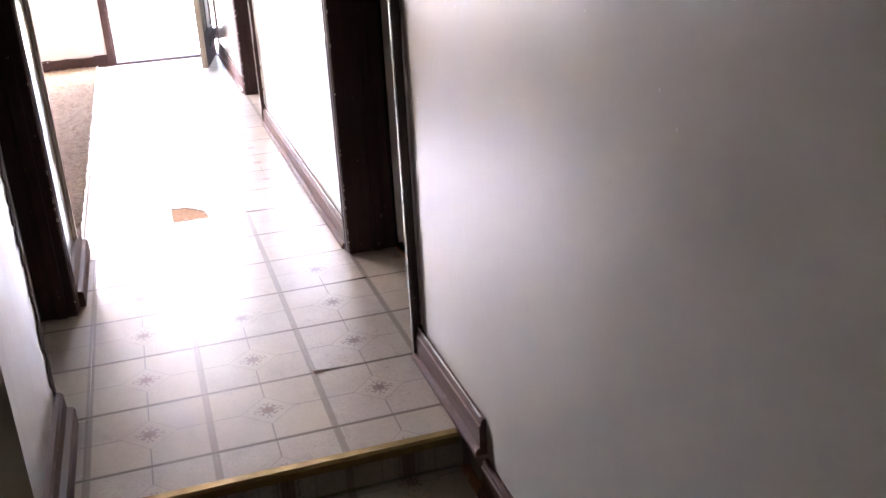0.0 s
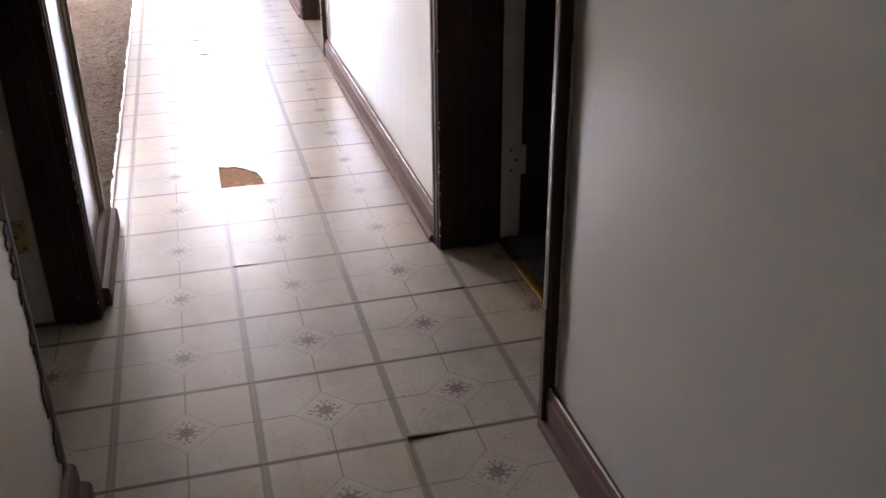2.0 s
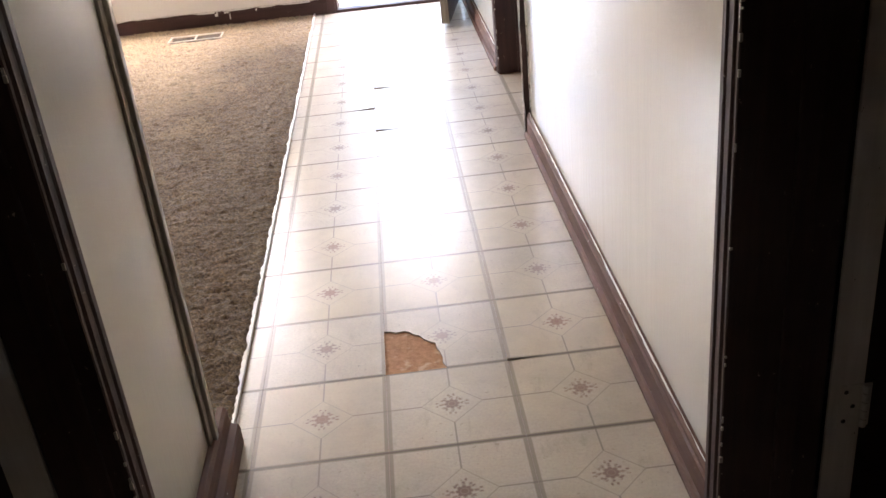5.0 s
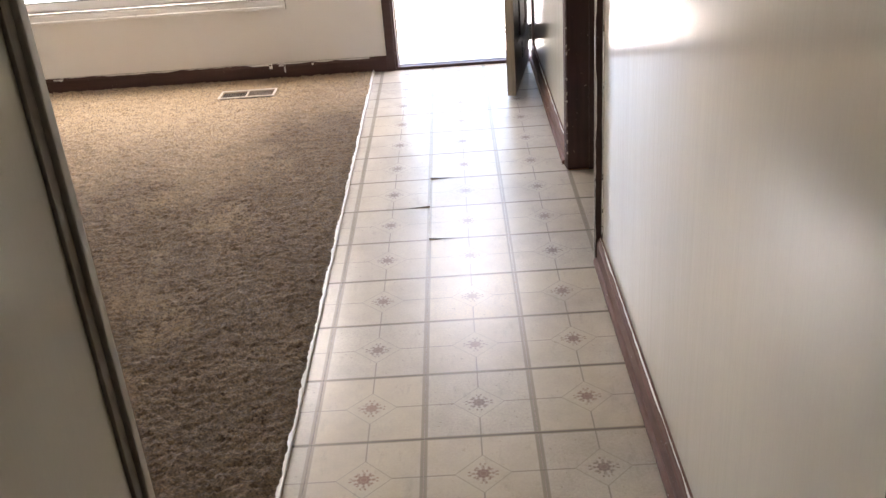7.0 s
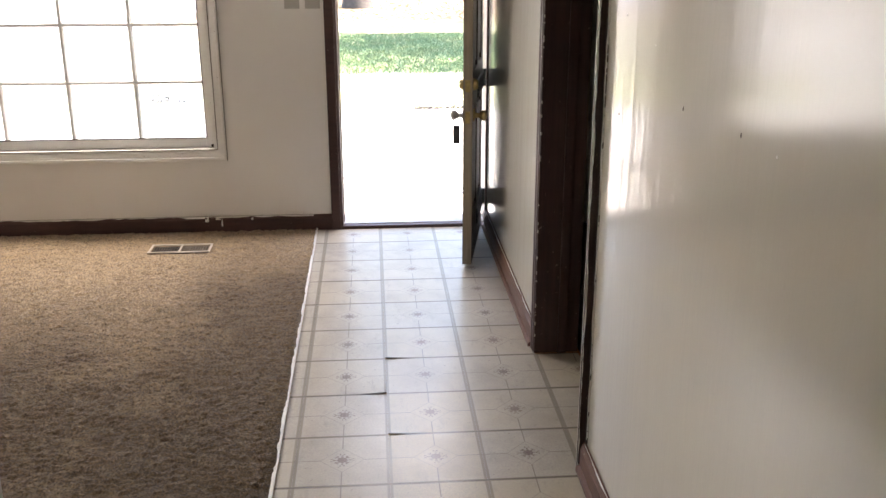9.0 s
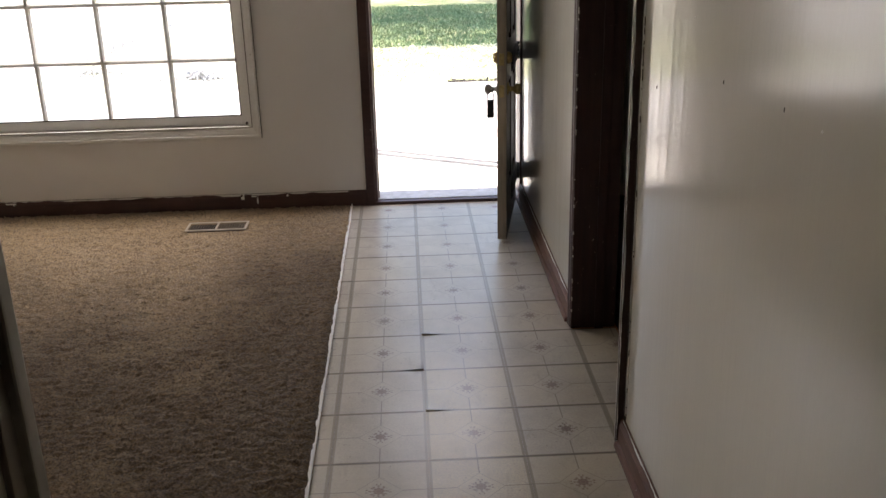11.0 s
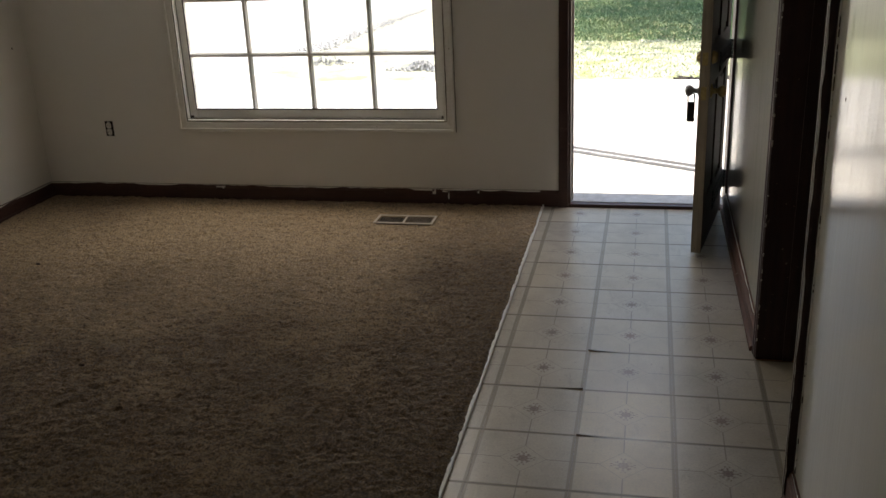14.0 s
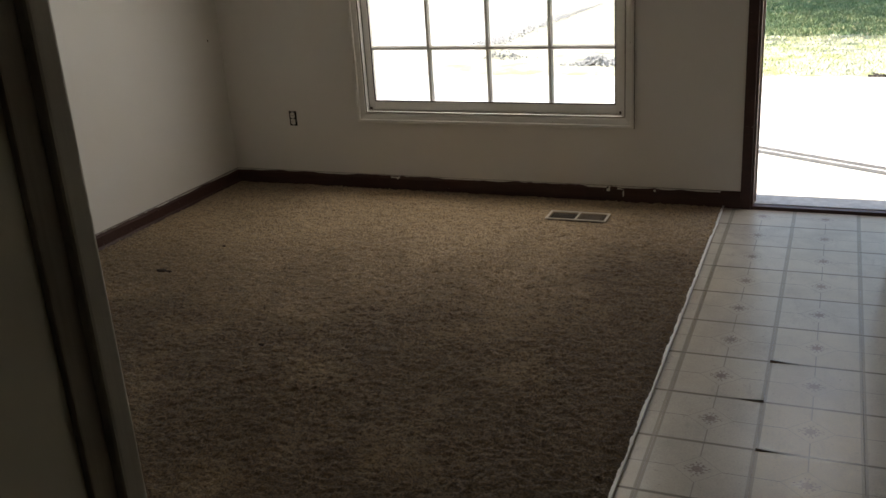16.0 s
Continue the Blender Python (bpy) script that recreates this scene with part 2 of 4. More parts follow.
    k.rough(k.math("ADD", 0.22, k.math("MULTIPLY", k.noise(k.place(), 12, 5), 0.20)))
    return k.mat


TILE = tile_material("vinyl_tile", (0.56, 0.515, 0.435), (0.46, 0.415, 0.345))

TILE_WARM = tile_material("yellowed_vinyl_tile", (0.60, 0.53, 0.40), (0.51, 0.44, 0.32))


def subfloor_material():
    k = Nodes("particle_board", 0.85)
    p = k.place()
    n = k.noise(p, 70, 6, 0.7)
    col = k.mix(k.ramp(n, 0.35, 0.65), (0.34, 0.16, 0.075), (0.52, 0.29, 0.15))
    col = k.mix(k.ramp(k.noise(p, 24, 3), 0.58, 0.68), col, (0.60, 0.42, 0.28))
    k.color(col)
    k.bump(n, 0.5, 0.004)
    return k.mat


SUBFLOOR = subfloor_material()


def carpet_material(name, light, dark, soil):
    k = Nodes(name, 0.95)
    p = k.place()
    fibre = k.noise(p, 125, 3, 0.75)
    clump = k.noise(k.place((0.55, 1.5, 1)), 34, 4, 0.65)
    col = k.mix(k.ramp(k.math("ADD", k.math("MULTIPLY", fibre, 0.76), k.math("MULTIPLY", clump, 0.24)), 0.41, 0.60), dark, light)
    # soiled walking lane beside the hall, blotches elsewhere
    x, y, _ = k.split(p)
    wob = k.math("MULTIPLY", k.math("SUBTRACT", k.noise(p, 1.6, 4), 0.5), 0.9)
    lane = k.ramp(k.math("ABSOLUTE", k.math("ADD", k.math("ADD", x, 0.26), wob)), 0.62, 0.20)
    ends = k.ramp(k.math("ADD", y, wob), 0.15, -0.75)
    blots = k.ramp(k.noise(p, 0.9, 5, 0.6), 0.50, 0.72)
    # painted light falloff: darkens away from the window, broken up by noise
    window_falloff = k.math("MULTIPLY", k.ramp(k.math("ADD", y, k.math("MULTIPLY", wob, 1.6)), -0.40, -1.7), k.ramp(k.math("ADD", x, wob), -3.9, -2.9))
    window_falloff = k.math("MULTIPLY", window_falloff, k.ramp(k.noise(p, 2.3, 4), 0.0, 0.5))
    # the soil tint darkens both the real dirt and that falloff
    s = k.math("MAXIMUM", k.math("MULTIPLY", lane, ends), k.math("MAXIMUM", k.math("MULTIPLY", blots, 0.4), k.math("MULTIPLY", window_falloff, 1.0)))
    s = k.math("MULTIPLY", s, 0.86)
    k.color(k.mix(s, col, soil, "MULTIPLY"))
    k.bump(k.math("ADD", fibre, k.math("MULTIPLY", clump, 0.4)), 0.6, 0.008)
    k.bsdf.inputs["Sheen Weight"].default_value = 0.15
    return k.mat


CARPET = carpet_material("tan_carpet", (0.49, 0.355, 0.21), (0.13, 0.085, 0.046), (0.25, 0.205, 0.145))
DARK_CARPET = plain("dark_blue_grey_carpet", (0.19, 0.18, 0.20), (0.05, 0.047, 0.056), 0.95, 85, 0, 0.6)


def glass_material():
    k = Nodes("window_glass", 0.02)
    k.bsdf.inputs["Transmission Weight"].default_value = 1.0
    k.bsdf.inputs["IOR"].default_value = 1.45
    k.color((0.95, 0.97, 0.97))
    return k.mat


GLASS = glass_material()


def grass_material():
    k = Nodes("lawn_soil_grass", 0.9)
    p = k.place()
    n = k.noise(p, 1.1, 6, 0.65)
    f = k.noise(p, 30, 4, 0.7)
    col = k.mix(k.ramp(n, 0.36, 0.58), (0.13, 0.17, 0.055), (0.32, 0.29, 0.15))
    col = k.mix(k.math("MULTIPLY", k.ramp(f, 0.45, 0.7), 0.35), col, (0.07, 0.10, 0.03))
    x, y, _ = k.split(p)
    # sun glare on the left lawn painted in as pale colour
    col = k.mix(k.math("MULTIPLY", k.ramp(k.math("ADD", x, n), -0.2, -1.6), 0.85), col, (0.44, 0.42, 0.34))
    # sunlit strip by the driveway painted paler, with random green patches
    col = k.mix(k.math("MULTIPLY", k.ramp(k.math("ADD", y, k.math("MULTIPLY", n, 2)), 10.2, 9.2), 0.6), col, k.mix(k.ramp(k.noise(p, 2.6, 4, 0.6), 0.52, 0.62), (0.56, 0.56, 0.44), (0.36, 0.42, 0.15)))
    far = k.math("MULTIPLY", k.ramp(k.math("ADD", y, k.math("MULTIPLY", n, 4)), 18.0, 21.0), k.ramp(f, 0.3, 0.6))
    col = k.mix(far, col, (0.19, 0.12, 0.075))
    k.color(col)
    k.bump(f, 0.8, 0.05)
    return k.mat


GRASS = grass_material()
# paler copy of the grass, sunlight put into its colour
SUN_TINT_BLADE = plain("sun_tinted_blades", (0.55, 0.555, 0.42), (0.42, 0.47, 0.26), 0.7, 2)
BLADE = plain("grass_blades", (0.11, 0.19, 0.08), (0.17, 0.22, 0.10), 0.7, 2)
LEAF = plain("tree_leaves", (0.06, 0.11, 0.025), (0.09, 0.14, 0.035), 0.6, 2)
BARK = plain("bark", (0.065, 0.055, 0.05), (0.035, 0.03, 0.027), 0.9, 12, 0, 0.8)
LITTER = plain("dry_leaf_litter", (0.22, 0.13, 0.08), (0.13, 0.08, 0.05), 0.9, 6)
STONE = plain("grey_stone", (0.36, 0.36, 0.36), (0.24, 0.24, 0.245), 0.9, 9, 0, 0.5)


def concrete_material():
    k = Nodes("pale_concrete", 0.85)
    p = k.place()
    col = k.mix(k.ramp(k.noise(p, 2.2, 6), 0.35, 0.7), (0.58, 0.56, 0.52), (0.48, 0.46, 0.43))
    col = k.mix(k.math("MULTIPLY", k.ramp(k.noise(p, 60, 4), 0.5, 0.7), 0.4), col, (0.30, 0.29, 0.27))
    k.color(col)
    k.bump(k.noise(p, 80, 4), 0.3, 0.004)
    return k.mat


CONCRETE = concrete_material()
RAIL_GREY = plain("weathered_grey", (0.36, 0.36, 0.37), (0.28, 0.28, 0.29), 0.7, 15)

# ---- building helpers ----


def box(bm, x0, x1, y0, y1, z0, z1, bevel=0.0):
    vs = [bm.verts.new((x, y, z)) for z in (z0, z1) for y in (y0, y1) for x in (x0, x1)]
    fs = [bm.faces.new([vs[i] for i in f]) for f in ((0, 2, 3, 1), (4, 5, 7, 6), (0, 1, 5, 4), (2, 6, 7, 3), (0, 4, 6, 2), (1, 3, 7, 5))]
    if bevel:
        bmesh.ops.bevel(bm, geom=list({e for f in fs for e in f.edges}), offset=bevel, segments=2, affect="EDGES", profile=0.6)


def boxes(*specs, bevel=0.0):
    bm = bmesh.new()
    for s in specs:
        box(bm, *s, bevel=bevel)
    return bm


def prism(bm, ring, along):
    """A closed ring of points, swept along a vector."""
    a = [bm.verts.new(p) for p in ring]
    b = [bm.verts.new(Vector(p) + Vector(along)) for p in ring]
    n = len(ring)
    bm.faces.new(a[::-1])
    bm.faces.new(b)
    for i in range(n):
        bm.faces.new((a[i], a[(i + 1) % n], b[(i + 1) % n], b[i]))


def lathe(bm, profile, m, steps=20):
    """Turn (radius, height) pairs round the local z axis, placed by m."""
    rings = []
    for r, h in profile:
        rings.append([bm.verts.new(m @ Vector((r * math.cos(a), r * math.sin(a), h))) for a in (2 * math.pi * i / steps for i in range(steps))])
    for p, q in zip(rings, rings[1:]):
        for i in range(steps):
            bm.faces.new((p[i], p[(i + 1) % steps], q[(i + 1) % steps], q[i]))
    bm.faces.new(rings[0][::-1])
    bm.faces.new(rings[-1])


def mesh_of(name, bm, material, smooth=False):
    bmesh.ops.recalc_face_normals(bm, faces=bm.faces)
    me = bpy.data.meshes.new(name)
    bm.to_mesh(me)
    bm.free()
    me.materials.append(material)
    if smooth:
        me.polygons.foreach_set("use_smooth", [True] * len(me.polygons))
    return me


def part(name, bm, material, parent, label="", smooth=False):
    ob = new(name, mesh_of(name, bm, material, smooth))
    ob.parent = parent
    if label:
        ob["label"] = label
    return ob


def structure(name, bm, material, label, category):
    return tagged(new(name, mesh_of(name, bm, material)), label, category, kind="structure")


def thing(name, label, category, m=None, group=""):
    ob = new(name)
    ob.empty_display_size = 0.1
    if m is not None:
        ob.matrix_world = m
    return tagged(ob, label, category, group)

# ---- structure ----
XR, XL = 0.925, -0.065           # faces of the hall walls
YF = 0.27                        # inner face of the front wall
ROOM_X, ROOM_Y = -3.135, -4.250   # living room: side wall, back wall
STUB_Y = -4.256                  # end of the short wall
LOW = -0.11                      # level of the landing below the step
STEP_Y = -5.94
TOP = 2.40
HEAD = 2.04                      # height of door openings

structure("wall_front", boxes(
    (ROOM_X - 0.15, -2.17, YF, 0.42, -0.3, TOP), (-2.17, -0.57, YF, 0.42, -0.3, 0.472), (-2.17, -0.57, YF, 0.42, 2.15, TOP),
    (-0.57, 0.048, YF, 0.42, -0.3, TOP), (0.048, 0.945, YF, 0.42, HEAD + 0.03, TOP), (0.048, 0.945, YF, 0.42, -0.3, -0.03), (0.945, 4.2, YF, 0.42, -0.3, TOP)),
    WALL_FLAT, "white painted front wall with window and door openings", "wall")
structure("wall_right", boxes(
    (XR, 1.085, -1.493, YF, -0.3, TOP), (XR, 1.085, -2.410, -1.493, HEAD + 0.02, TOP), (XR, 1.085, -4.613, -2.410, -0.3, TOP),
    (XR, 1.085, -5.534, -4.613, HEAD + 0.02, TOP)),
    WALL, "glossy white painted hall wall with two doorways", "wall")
structure("wall_right_near", boxes((XR, 1.085, -9.3, -5.534, -0.3, TOP)), WALL_DIMMED, "less glossy white wall beside the step, light falloff painted into its grey", "wall")
structure("wall_living_side", boxes((ROOM_X - 0.15, ROOM_X, -4.4, YF, -0.3, TOP)), WALL_FLAT, "white painted living room side wall", "wall")
structure("wall_living_back", boxes((ROOM_X - 0.15, -0.17, -4.32, STUB_Y, -0.3, TOP)), WALL_FLAT, "white painted living room back wall", "wall")
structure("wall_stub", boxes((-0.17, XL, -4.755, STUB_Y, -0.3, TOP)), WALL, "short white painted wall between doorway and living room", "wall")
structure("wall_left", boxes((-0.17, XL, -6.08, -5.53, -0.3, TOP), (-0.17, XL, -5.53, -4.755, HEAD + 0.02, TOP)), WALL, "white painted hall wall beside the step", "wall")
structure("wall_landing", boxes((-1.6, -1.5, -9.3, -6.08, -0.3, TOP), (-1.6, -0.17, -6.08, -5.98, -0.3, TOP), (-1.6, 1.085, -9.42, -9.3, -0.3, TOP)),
          BOUNCE_CUT, "walls closing the landing, darkened to cut bounced light", "wall")
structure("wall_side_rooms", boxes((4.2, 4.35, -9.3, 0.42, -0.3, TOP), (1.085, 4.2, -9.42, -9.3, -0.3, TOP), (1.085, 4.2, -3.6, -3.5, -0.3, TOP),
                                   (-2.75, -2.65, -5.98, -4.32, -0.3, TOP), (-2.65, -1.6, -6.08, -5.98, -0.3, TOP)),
          BOUNCE_CUT, "unseen walls of the unlit side rooms, darkened to cut bounced light", "wall")
structure("ceiling", boxes((-3.2, 4.4, -9.45, 0.42, TOP, TOP + 0.12)), CEILING, "white ceiling", "ceiling")
structure("roof", boxes((-3.8, 5.0, -10.0, 0.72, TOP + 0.13, TOP + 0.3)), CEILING, "roof slab with a front overhang", "roof")

# floors: a board deck under the tiles, carpet backing, the landing
TILE_TOP = 0.0
structure("subfloor", boxes((-0.17, 1.10, STEP_Y + 0.02, YF, -0.06, -0.004), (-0.30, -0.17, -5.515, -4.75, -0.06, -0.004)), SUBFLOOR, "rough brown particle board under the tiles", "floor")
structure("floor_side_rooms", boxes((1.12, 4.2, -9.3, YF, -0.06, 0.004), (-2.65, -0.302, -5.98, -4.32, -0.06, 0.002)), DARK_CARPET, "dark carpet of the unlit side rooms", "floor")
structure("floor_living", boxes((ROOM_X, -0.062, ROOM_Y, YF, -0.06, 0.0)), CARPET, "brown carpet backing", "floor")
structure("floor_landing", boxes((-1.5, XR, -9.3, STEP_Y + 0.02, LOW - 0.05, LOW - 0.004)), SUBFLOOR, "board floor of the lower landing", "floor")


def jagged_strip(bm, n, at, across, along, low, high, seed, lift):
    """A strip with one straight and one ragged edge: at + along, ragged towards across."""
    rnd = random.Random(seed)
    at, across, along, lift = Vector(at), Vector(across), Vector(along), Vector(lift)
    inner, outer = [], []
    w = rnd.uniform(low, high)
    for i in range(n + 1):
        w = min(high, max(low, w + rnd.uniform(-0.5, 0.5) * (high - low)))
        p = at + along * (i / n)
        inner.append(p)
        outer.append(p + across * w)
    tops = [[bm.verts.new(q + lift) for q in row] for row in (inner, outer)]
    base = [[bm.verts.new(q) for q in row] for row in (inner, outer)]
    for i in range(n):
        bm.faces.new((tops[0][i], tops[0][i + 1], tops[1][i + 1], tops[1][i]))
        bm.faces.new((tops[1][i], tops[1][i + 1], base[1][i + 1], base[1][i]))
        bm.faces.new((tops[0][i], base[0][i], base[0][i + 1], tops[0][i + 1]))


def base_ring(face, side, height=0.10, thick=0.018, shoe=True):
    """Baseboard section in (across, z); side is the way out of the wall."""
    pts = [(0, 0), (thick + (0.012 if shoe else 0), 0)]
    if shoe:
        pts += [(thick + 0.012, 0.012), (thick + 0.007, 0.020), (thick, 0.022)]
    pts += [(thick, height * 0.80), (thick - 0.004, height * 0.84), (thick - 0.005, height * 0.92), (thick - 0.011, height), (0, height)]
    return [(face + side * a, z) for a, z in pts]


def baseboard_y(name, face, side, y0, y1, z, material, label, height=0.10, thick=0.018):
    bm = bmesh.new()
    prism(bm, [(x, y0, z + h) for x, h in base_ring(face, side, height, thick)], (0, y1 - y0, 0))
    return structure(name, bm, material, label, "baseboard")


def baseboard_x(name, face, side, x0, x1, z, material, label, height=0.10):
    bm = bmesh.new()
    prism(bm, [(x0, y, z + h) for y, h in base_ring(face, side, height, 0.014, False)], (x1 - x0, 0, 0))
    return structure(name, bm, material, label, "baseboard")


MB = "mauve brown painted baseboard with quarter round"
baseboard_y("baseboard_right_1", XR, -1, -1.450, YF - 0.001, 0, MAUVE_BASE, MB)
baseboard_y("baseboard_right_2", XR, -1, -4.569, -2.407, 0, MAUVE_BASE, MB)
baseboard_y("baseboard_right_3", XR, -1, -6.06, -5.520, 0, MAUVE_BASE, MB)
baseboard_y("baseboard_right_4", XR, -1, -9.3, -6.062, LOW, MAUVE_BASE, MB)
for nm, y0, y1 in (("baseboard_stub", -4.712, -4.168), ("baseboard_left", -6.06, -5.517)):
    bm = bmesh.new()
    prism(bm, [(XL + a, y0, z) for a, z in ((0, 0), (0.040, 0), (0.040, 0.046), (0.036, 0.054), (0.021, 0.058), (0.019, 0.096), (0.012, 0.104), (0, 0.106))], (0, y1 - y0, 0))
    structure(nm, bm, MAUVE_BASE, "reddish brown two-step baseboard with worn paint", "baseboard")
baseboard_x("baseboard_front", YF, -1, ROOM_X + 0.014, 0.030, 0, BROWN_BASE, "dark brown baseboard with messy white paint along its top", 0.092)
baseboard_y("baseboard_side", ROOM_X, 1, ROOM_Y, YF - 0.001, 0, BROWN_BASE, "dark brown baseboard of the living room", 0.092)
bm = bmesh.new()
jagged_strip(bm, 150, (ROOM_X + 0.01, YF - 0.0148, 0.094), (0, 0, -1), (3.05, 0, 0), 0.0005, 0.009, 5, (0, -0.0015, 0))
for x, w, h, z in ((-0.69, 0.02, 0.035, 0.062), (-0.63, 0.03, 0.012, 0.075), (-0.60, 0.008, 0.05, 0.035), (-0.43, 0.012, 0.02, 0.072), (-2.02, 0.06, 0.008, 0.078), (-1.98, 0.01, 0.018, 0.07), (-0.8, 0.11, 0.010, 0.082)):
    jagged_strip(bm, 7, (x, YF - 0.0148, z), (0, 0, 1), (w, 0, 0), h * 0.4, h, int(-x * 100), (0, -0.0018, 0))
structure("trim_paint_front", bm, PUTTY, "white wall paint smeared over the baseboard top", "trim")
bm = bmesh.new()
jagged_strip(bm, 120, (ROOM_X + 0.0188, -1.7, 0.094), (0, 0, -1), (0, 1.95, 0), 0.0005, 0.008, 9, (0.0015, 0, 0))
structure("trim_paint_side", bm, PUTTY, "white wall paint smeared over the side baseboard", "trim")
bm = bmesh.new()
jagged_strip(bm, 90, (XR - 0.0075, -4.57, 0.101), (-1, 0, -0.4), (0, 2.15, 0), 0.0005, 0.004, 3, (0, 0, 0.0015))
jagged_strip(bm, 60, (XR - 0.0075, -1.45, 0.101), (-1, 0, -0.4), (0, 1.68, 0), 0.0005, 0.004, 4, (0, 0, 0.0015))
jagged_strip(bm, 20, (XR - 0.0075, -6.05, 0.101), (-1, 0, -0.4), (0, 0.52, 0), 0.001, 0.004, 6, (0, 0, 0.0015))
structure("trim_paint_hall", bm, PUTTY, "white paint line along the hall baseboard", "trim")


def casing_ring(y0, y1, face, side):
    """Moulded casing section across y, from its inner edge y0 to its outer edge y1."""
    d = y1 - y0
    pts = [(0, 0), (0, 0.012), (0.05, 0.014), (0.22, 0.013), (0.30, 0.017), (0.62, 0.017), (0.70, 0.020), (0.92, 0.020), (1.0, 0.016), (1.0, 0)]
    return [(face + side * t, y0 + d * a) for a, t in pts]


def doorway(tag, y_near, y_far, face, side, depth, near_casing):
    """Jambs, head and moulded casings of a side doorway."""
    door = tagged(new(tag), "dark brown doorway frame with chipped moulded casing", "door frame", kind="structure")
    a, b = sorted((face + side * 0.004, face - side * depth))
    bm = boxes((a, b, y_far, y_far + 0.02, 0, HEAD), bevel=0.002)
    part("jamb", bm, BROWN, door)
    part("jamb", boxes((a, b, y_near - 0.02, y_near, 0, HEAD), bevel=0.002), BROWN, door)
    part("head_jamb", boxes((a, b, y_near - 0.02, y_far + 0.02, HEAD, HEAD + 0.018)), BROWN, door)
    s0, s1 = sorted((face - side * (depth - 0.05), face - side * (depth - 0.085)))
    part("door_stop", boxes((s0, s1, y_far - 0.011, y_far, 0, HEAD), bevel=0.002), BROWN, door)
    bm = bmesh.new()
    prism(bm, [(x, y, 0) for x, y in casing_ring(y_far - 0.002, y_far + 0.06, face + side * 0.001, side)], (0, 0, HEAD + 0.06))
    part("casing", bm, BROWN, door)
    bm = bmesh.new()
    prism(bm, [(face + side * (0.001 + t), y_near if near_casing else y_near - 0.02, HEAD + a * 0.06) for a, t in ((0, 0), (0, 0.013), (0.3, 0.015), (0.6, 0.018), (1, 0.016), (1, 0))], (0, y_far - y_near, 0))
    part("head_casing", bm, BROWN, door)
    return door


door_1 = doorway("door_1", -2.387, -1.513, XR, -1, 0.165, False)
door_2 = doorway("door_2", -5.512, -4.633, XR, -1, 0.165, False)
door_3 = doorway("door_3", -5.515, -4.778, XL, 1, 0.100, False)
# torn paint and filler where the near casings were taken off
bm = bmesh.new()
for y, x, side, seed, low, high in ((-2.407, XR, -1, 11, 0.004, 0.028), (-5.530, XR, -1, 12, 0.002, 0.019), (-5.536, XL, 1, 13, 0.010, 0.040)):
    jagged_strip(bm, 300 if side < 0 else 800, (x + side * 0.0005, y + 0.006, 0.10), (0, -1, 0), (0, 0, 1.93), low, high, seed, (side * 0.0025, 0, 0))
structure("trim_torn", bm, RAGGED, "ragged dark edge where door casing was torn off", "trim")
bm = bmesh.new()
for y, x, side, seed in ((-2.427, XR, -1, 21), (-5.552, XR, -1, 22)):
    jagged_strip(bm, 90, (x + side * 0.0005, y, 0.12), (0, 1, 0), (0, 0, 1.9), 0.001, 0.010, seed, (side * 0.0035, 0, 0))
structure("trim_filler", bm, PUTTY, "lumpy white filler beside the torn door edge", "trim")
# wood strips on the near jamb edges
for dw, y, d, mat in ((door_1, -2.387, 0.024, BROWN), (door_2, -5.512, 0.026, EDGE_STRIP)):
    part("edge_strip", boxes((XR - d, XR - 0.001, y - 0.018, y + 0.002, 0.0, HEAD), bevel=0.003), mat, dw, "bare brown wood edge strip")
bm = bmesh.new()
jagged_strip(bm, 120, (XR - 0.024, -2.3865, 0.02), (0, -1, 0), (0, 0, 2.0), 0.001, 0.005, 41, (-0.0012, 0, 0))
jagged_strip(bm, 120, (XR - 0.0242, -2.4055, 0.02), (1, 0, 0), (0, 0, 2.0), 0.0005, 0.0045, 42, (0, -0.0012, 0))
jagged_strip(bm, 120, (XR - 0.0265, -5.5305, 0.3), (1, 0, 0), (0, 0, 1.6), 0.0005, 0.003, 43, (0, -0.0012, 0))
structure("trim_edge_paint", bm, PUTTY, "white paint runs on the bare door edges", "trim")
# chipped paint on the casing corners
rnd = random.Random(77)
bm = bmesh.new()
for x, y in ((XR - 0.0135, -4.6355), (XR - 0.0135, -1.5155), (XL + 0.0135, -4.7805)):
    for _ in range(34 if x > 0 else 16):
        z, hgt = rnd.uniform(0.03, 1.95), rnd.uniform(0.003, 0.014)
        w = rnd.uniform(0.0012, 0.0028)
        box(bm, x - w, x + w, y - w * 0.6, y + w, z, z + hgt)
structure("trim_chips", bm, CHIP, "small pale chips in the brown casing paint", "trim")
# corner trim at the end of the short wall
corner = tagged(new("trim_corner"), "grey and brown corner trim at the wall end", "trim", kind="structure")
part("corner_strip", boxes((XL, XL + 0.016, -4.284, -4.262, 0.098, TOP), (-0.16, XL - 0.004, STUB_Y + 0.0005, -4.2525, 0.098, TOP), bevel=0.003), GREY_TRIM, corner)
part("backing_strip", boxes((XL, XL + 0.007, -4.308, -4.284, 0.098, TOP), bevel=0.002), STRIP_GREY, corner)

# front entrance: frame, sill
entry = tagged(new("door_front_frame"), "dark brown entrance door frame with worn edges", "door frame", kind="structure")
part("jamb", boxes((0.050, 0.093, YF - 0.006, 0.44, 0.0, HEAD), bevel=0.003), BROWN_BASE, entry)
part("jamb", boxes((0.915, 0.944, YF + 0.002, 0.44, 0.0, HEAD), bevel=0.003), BROWN_BASE, entry)
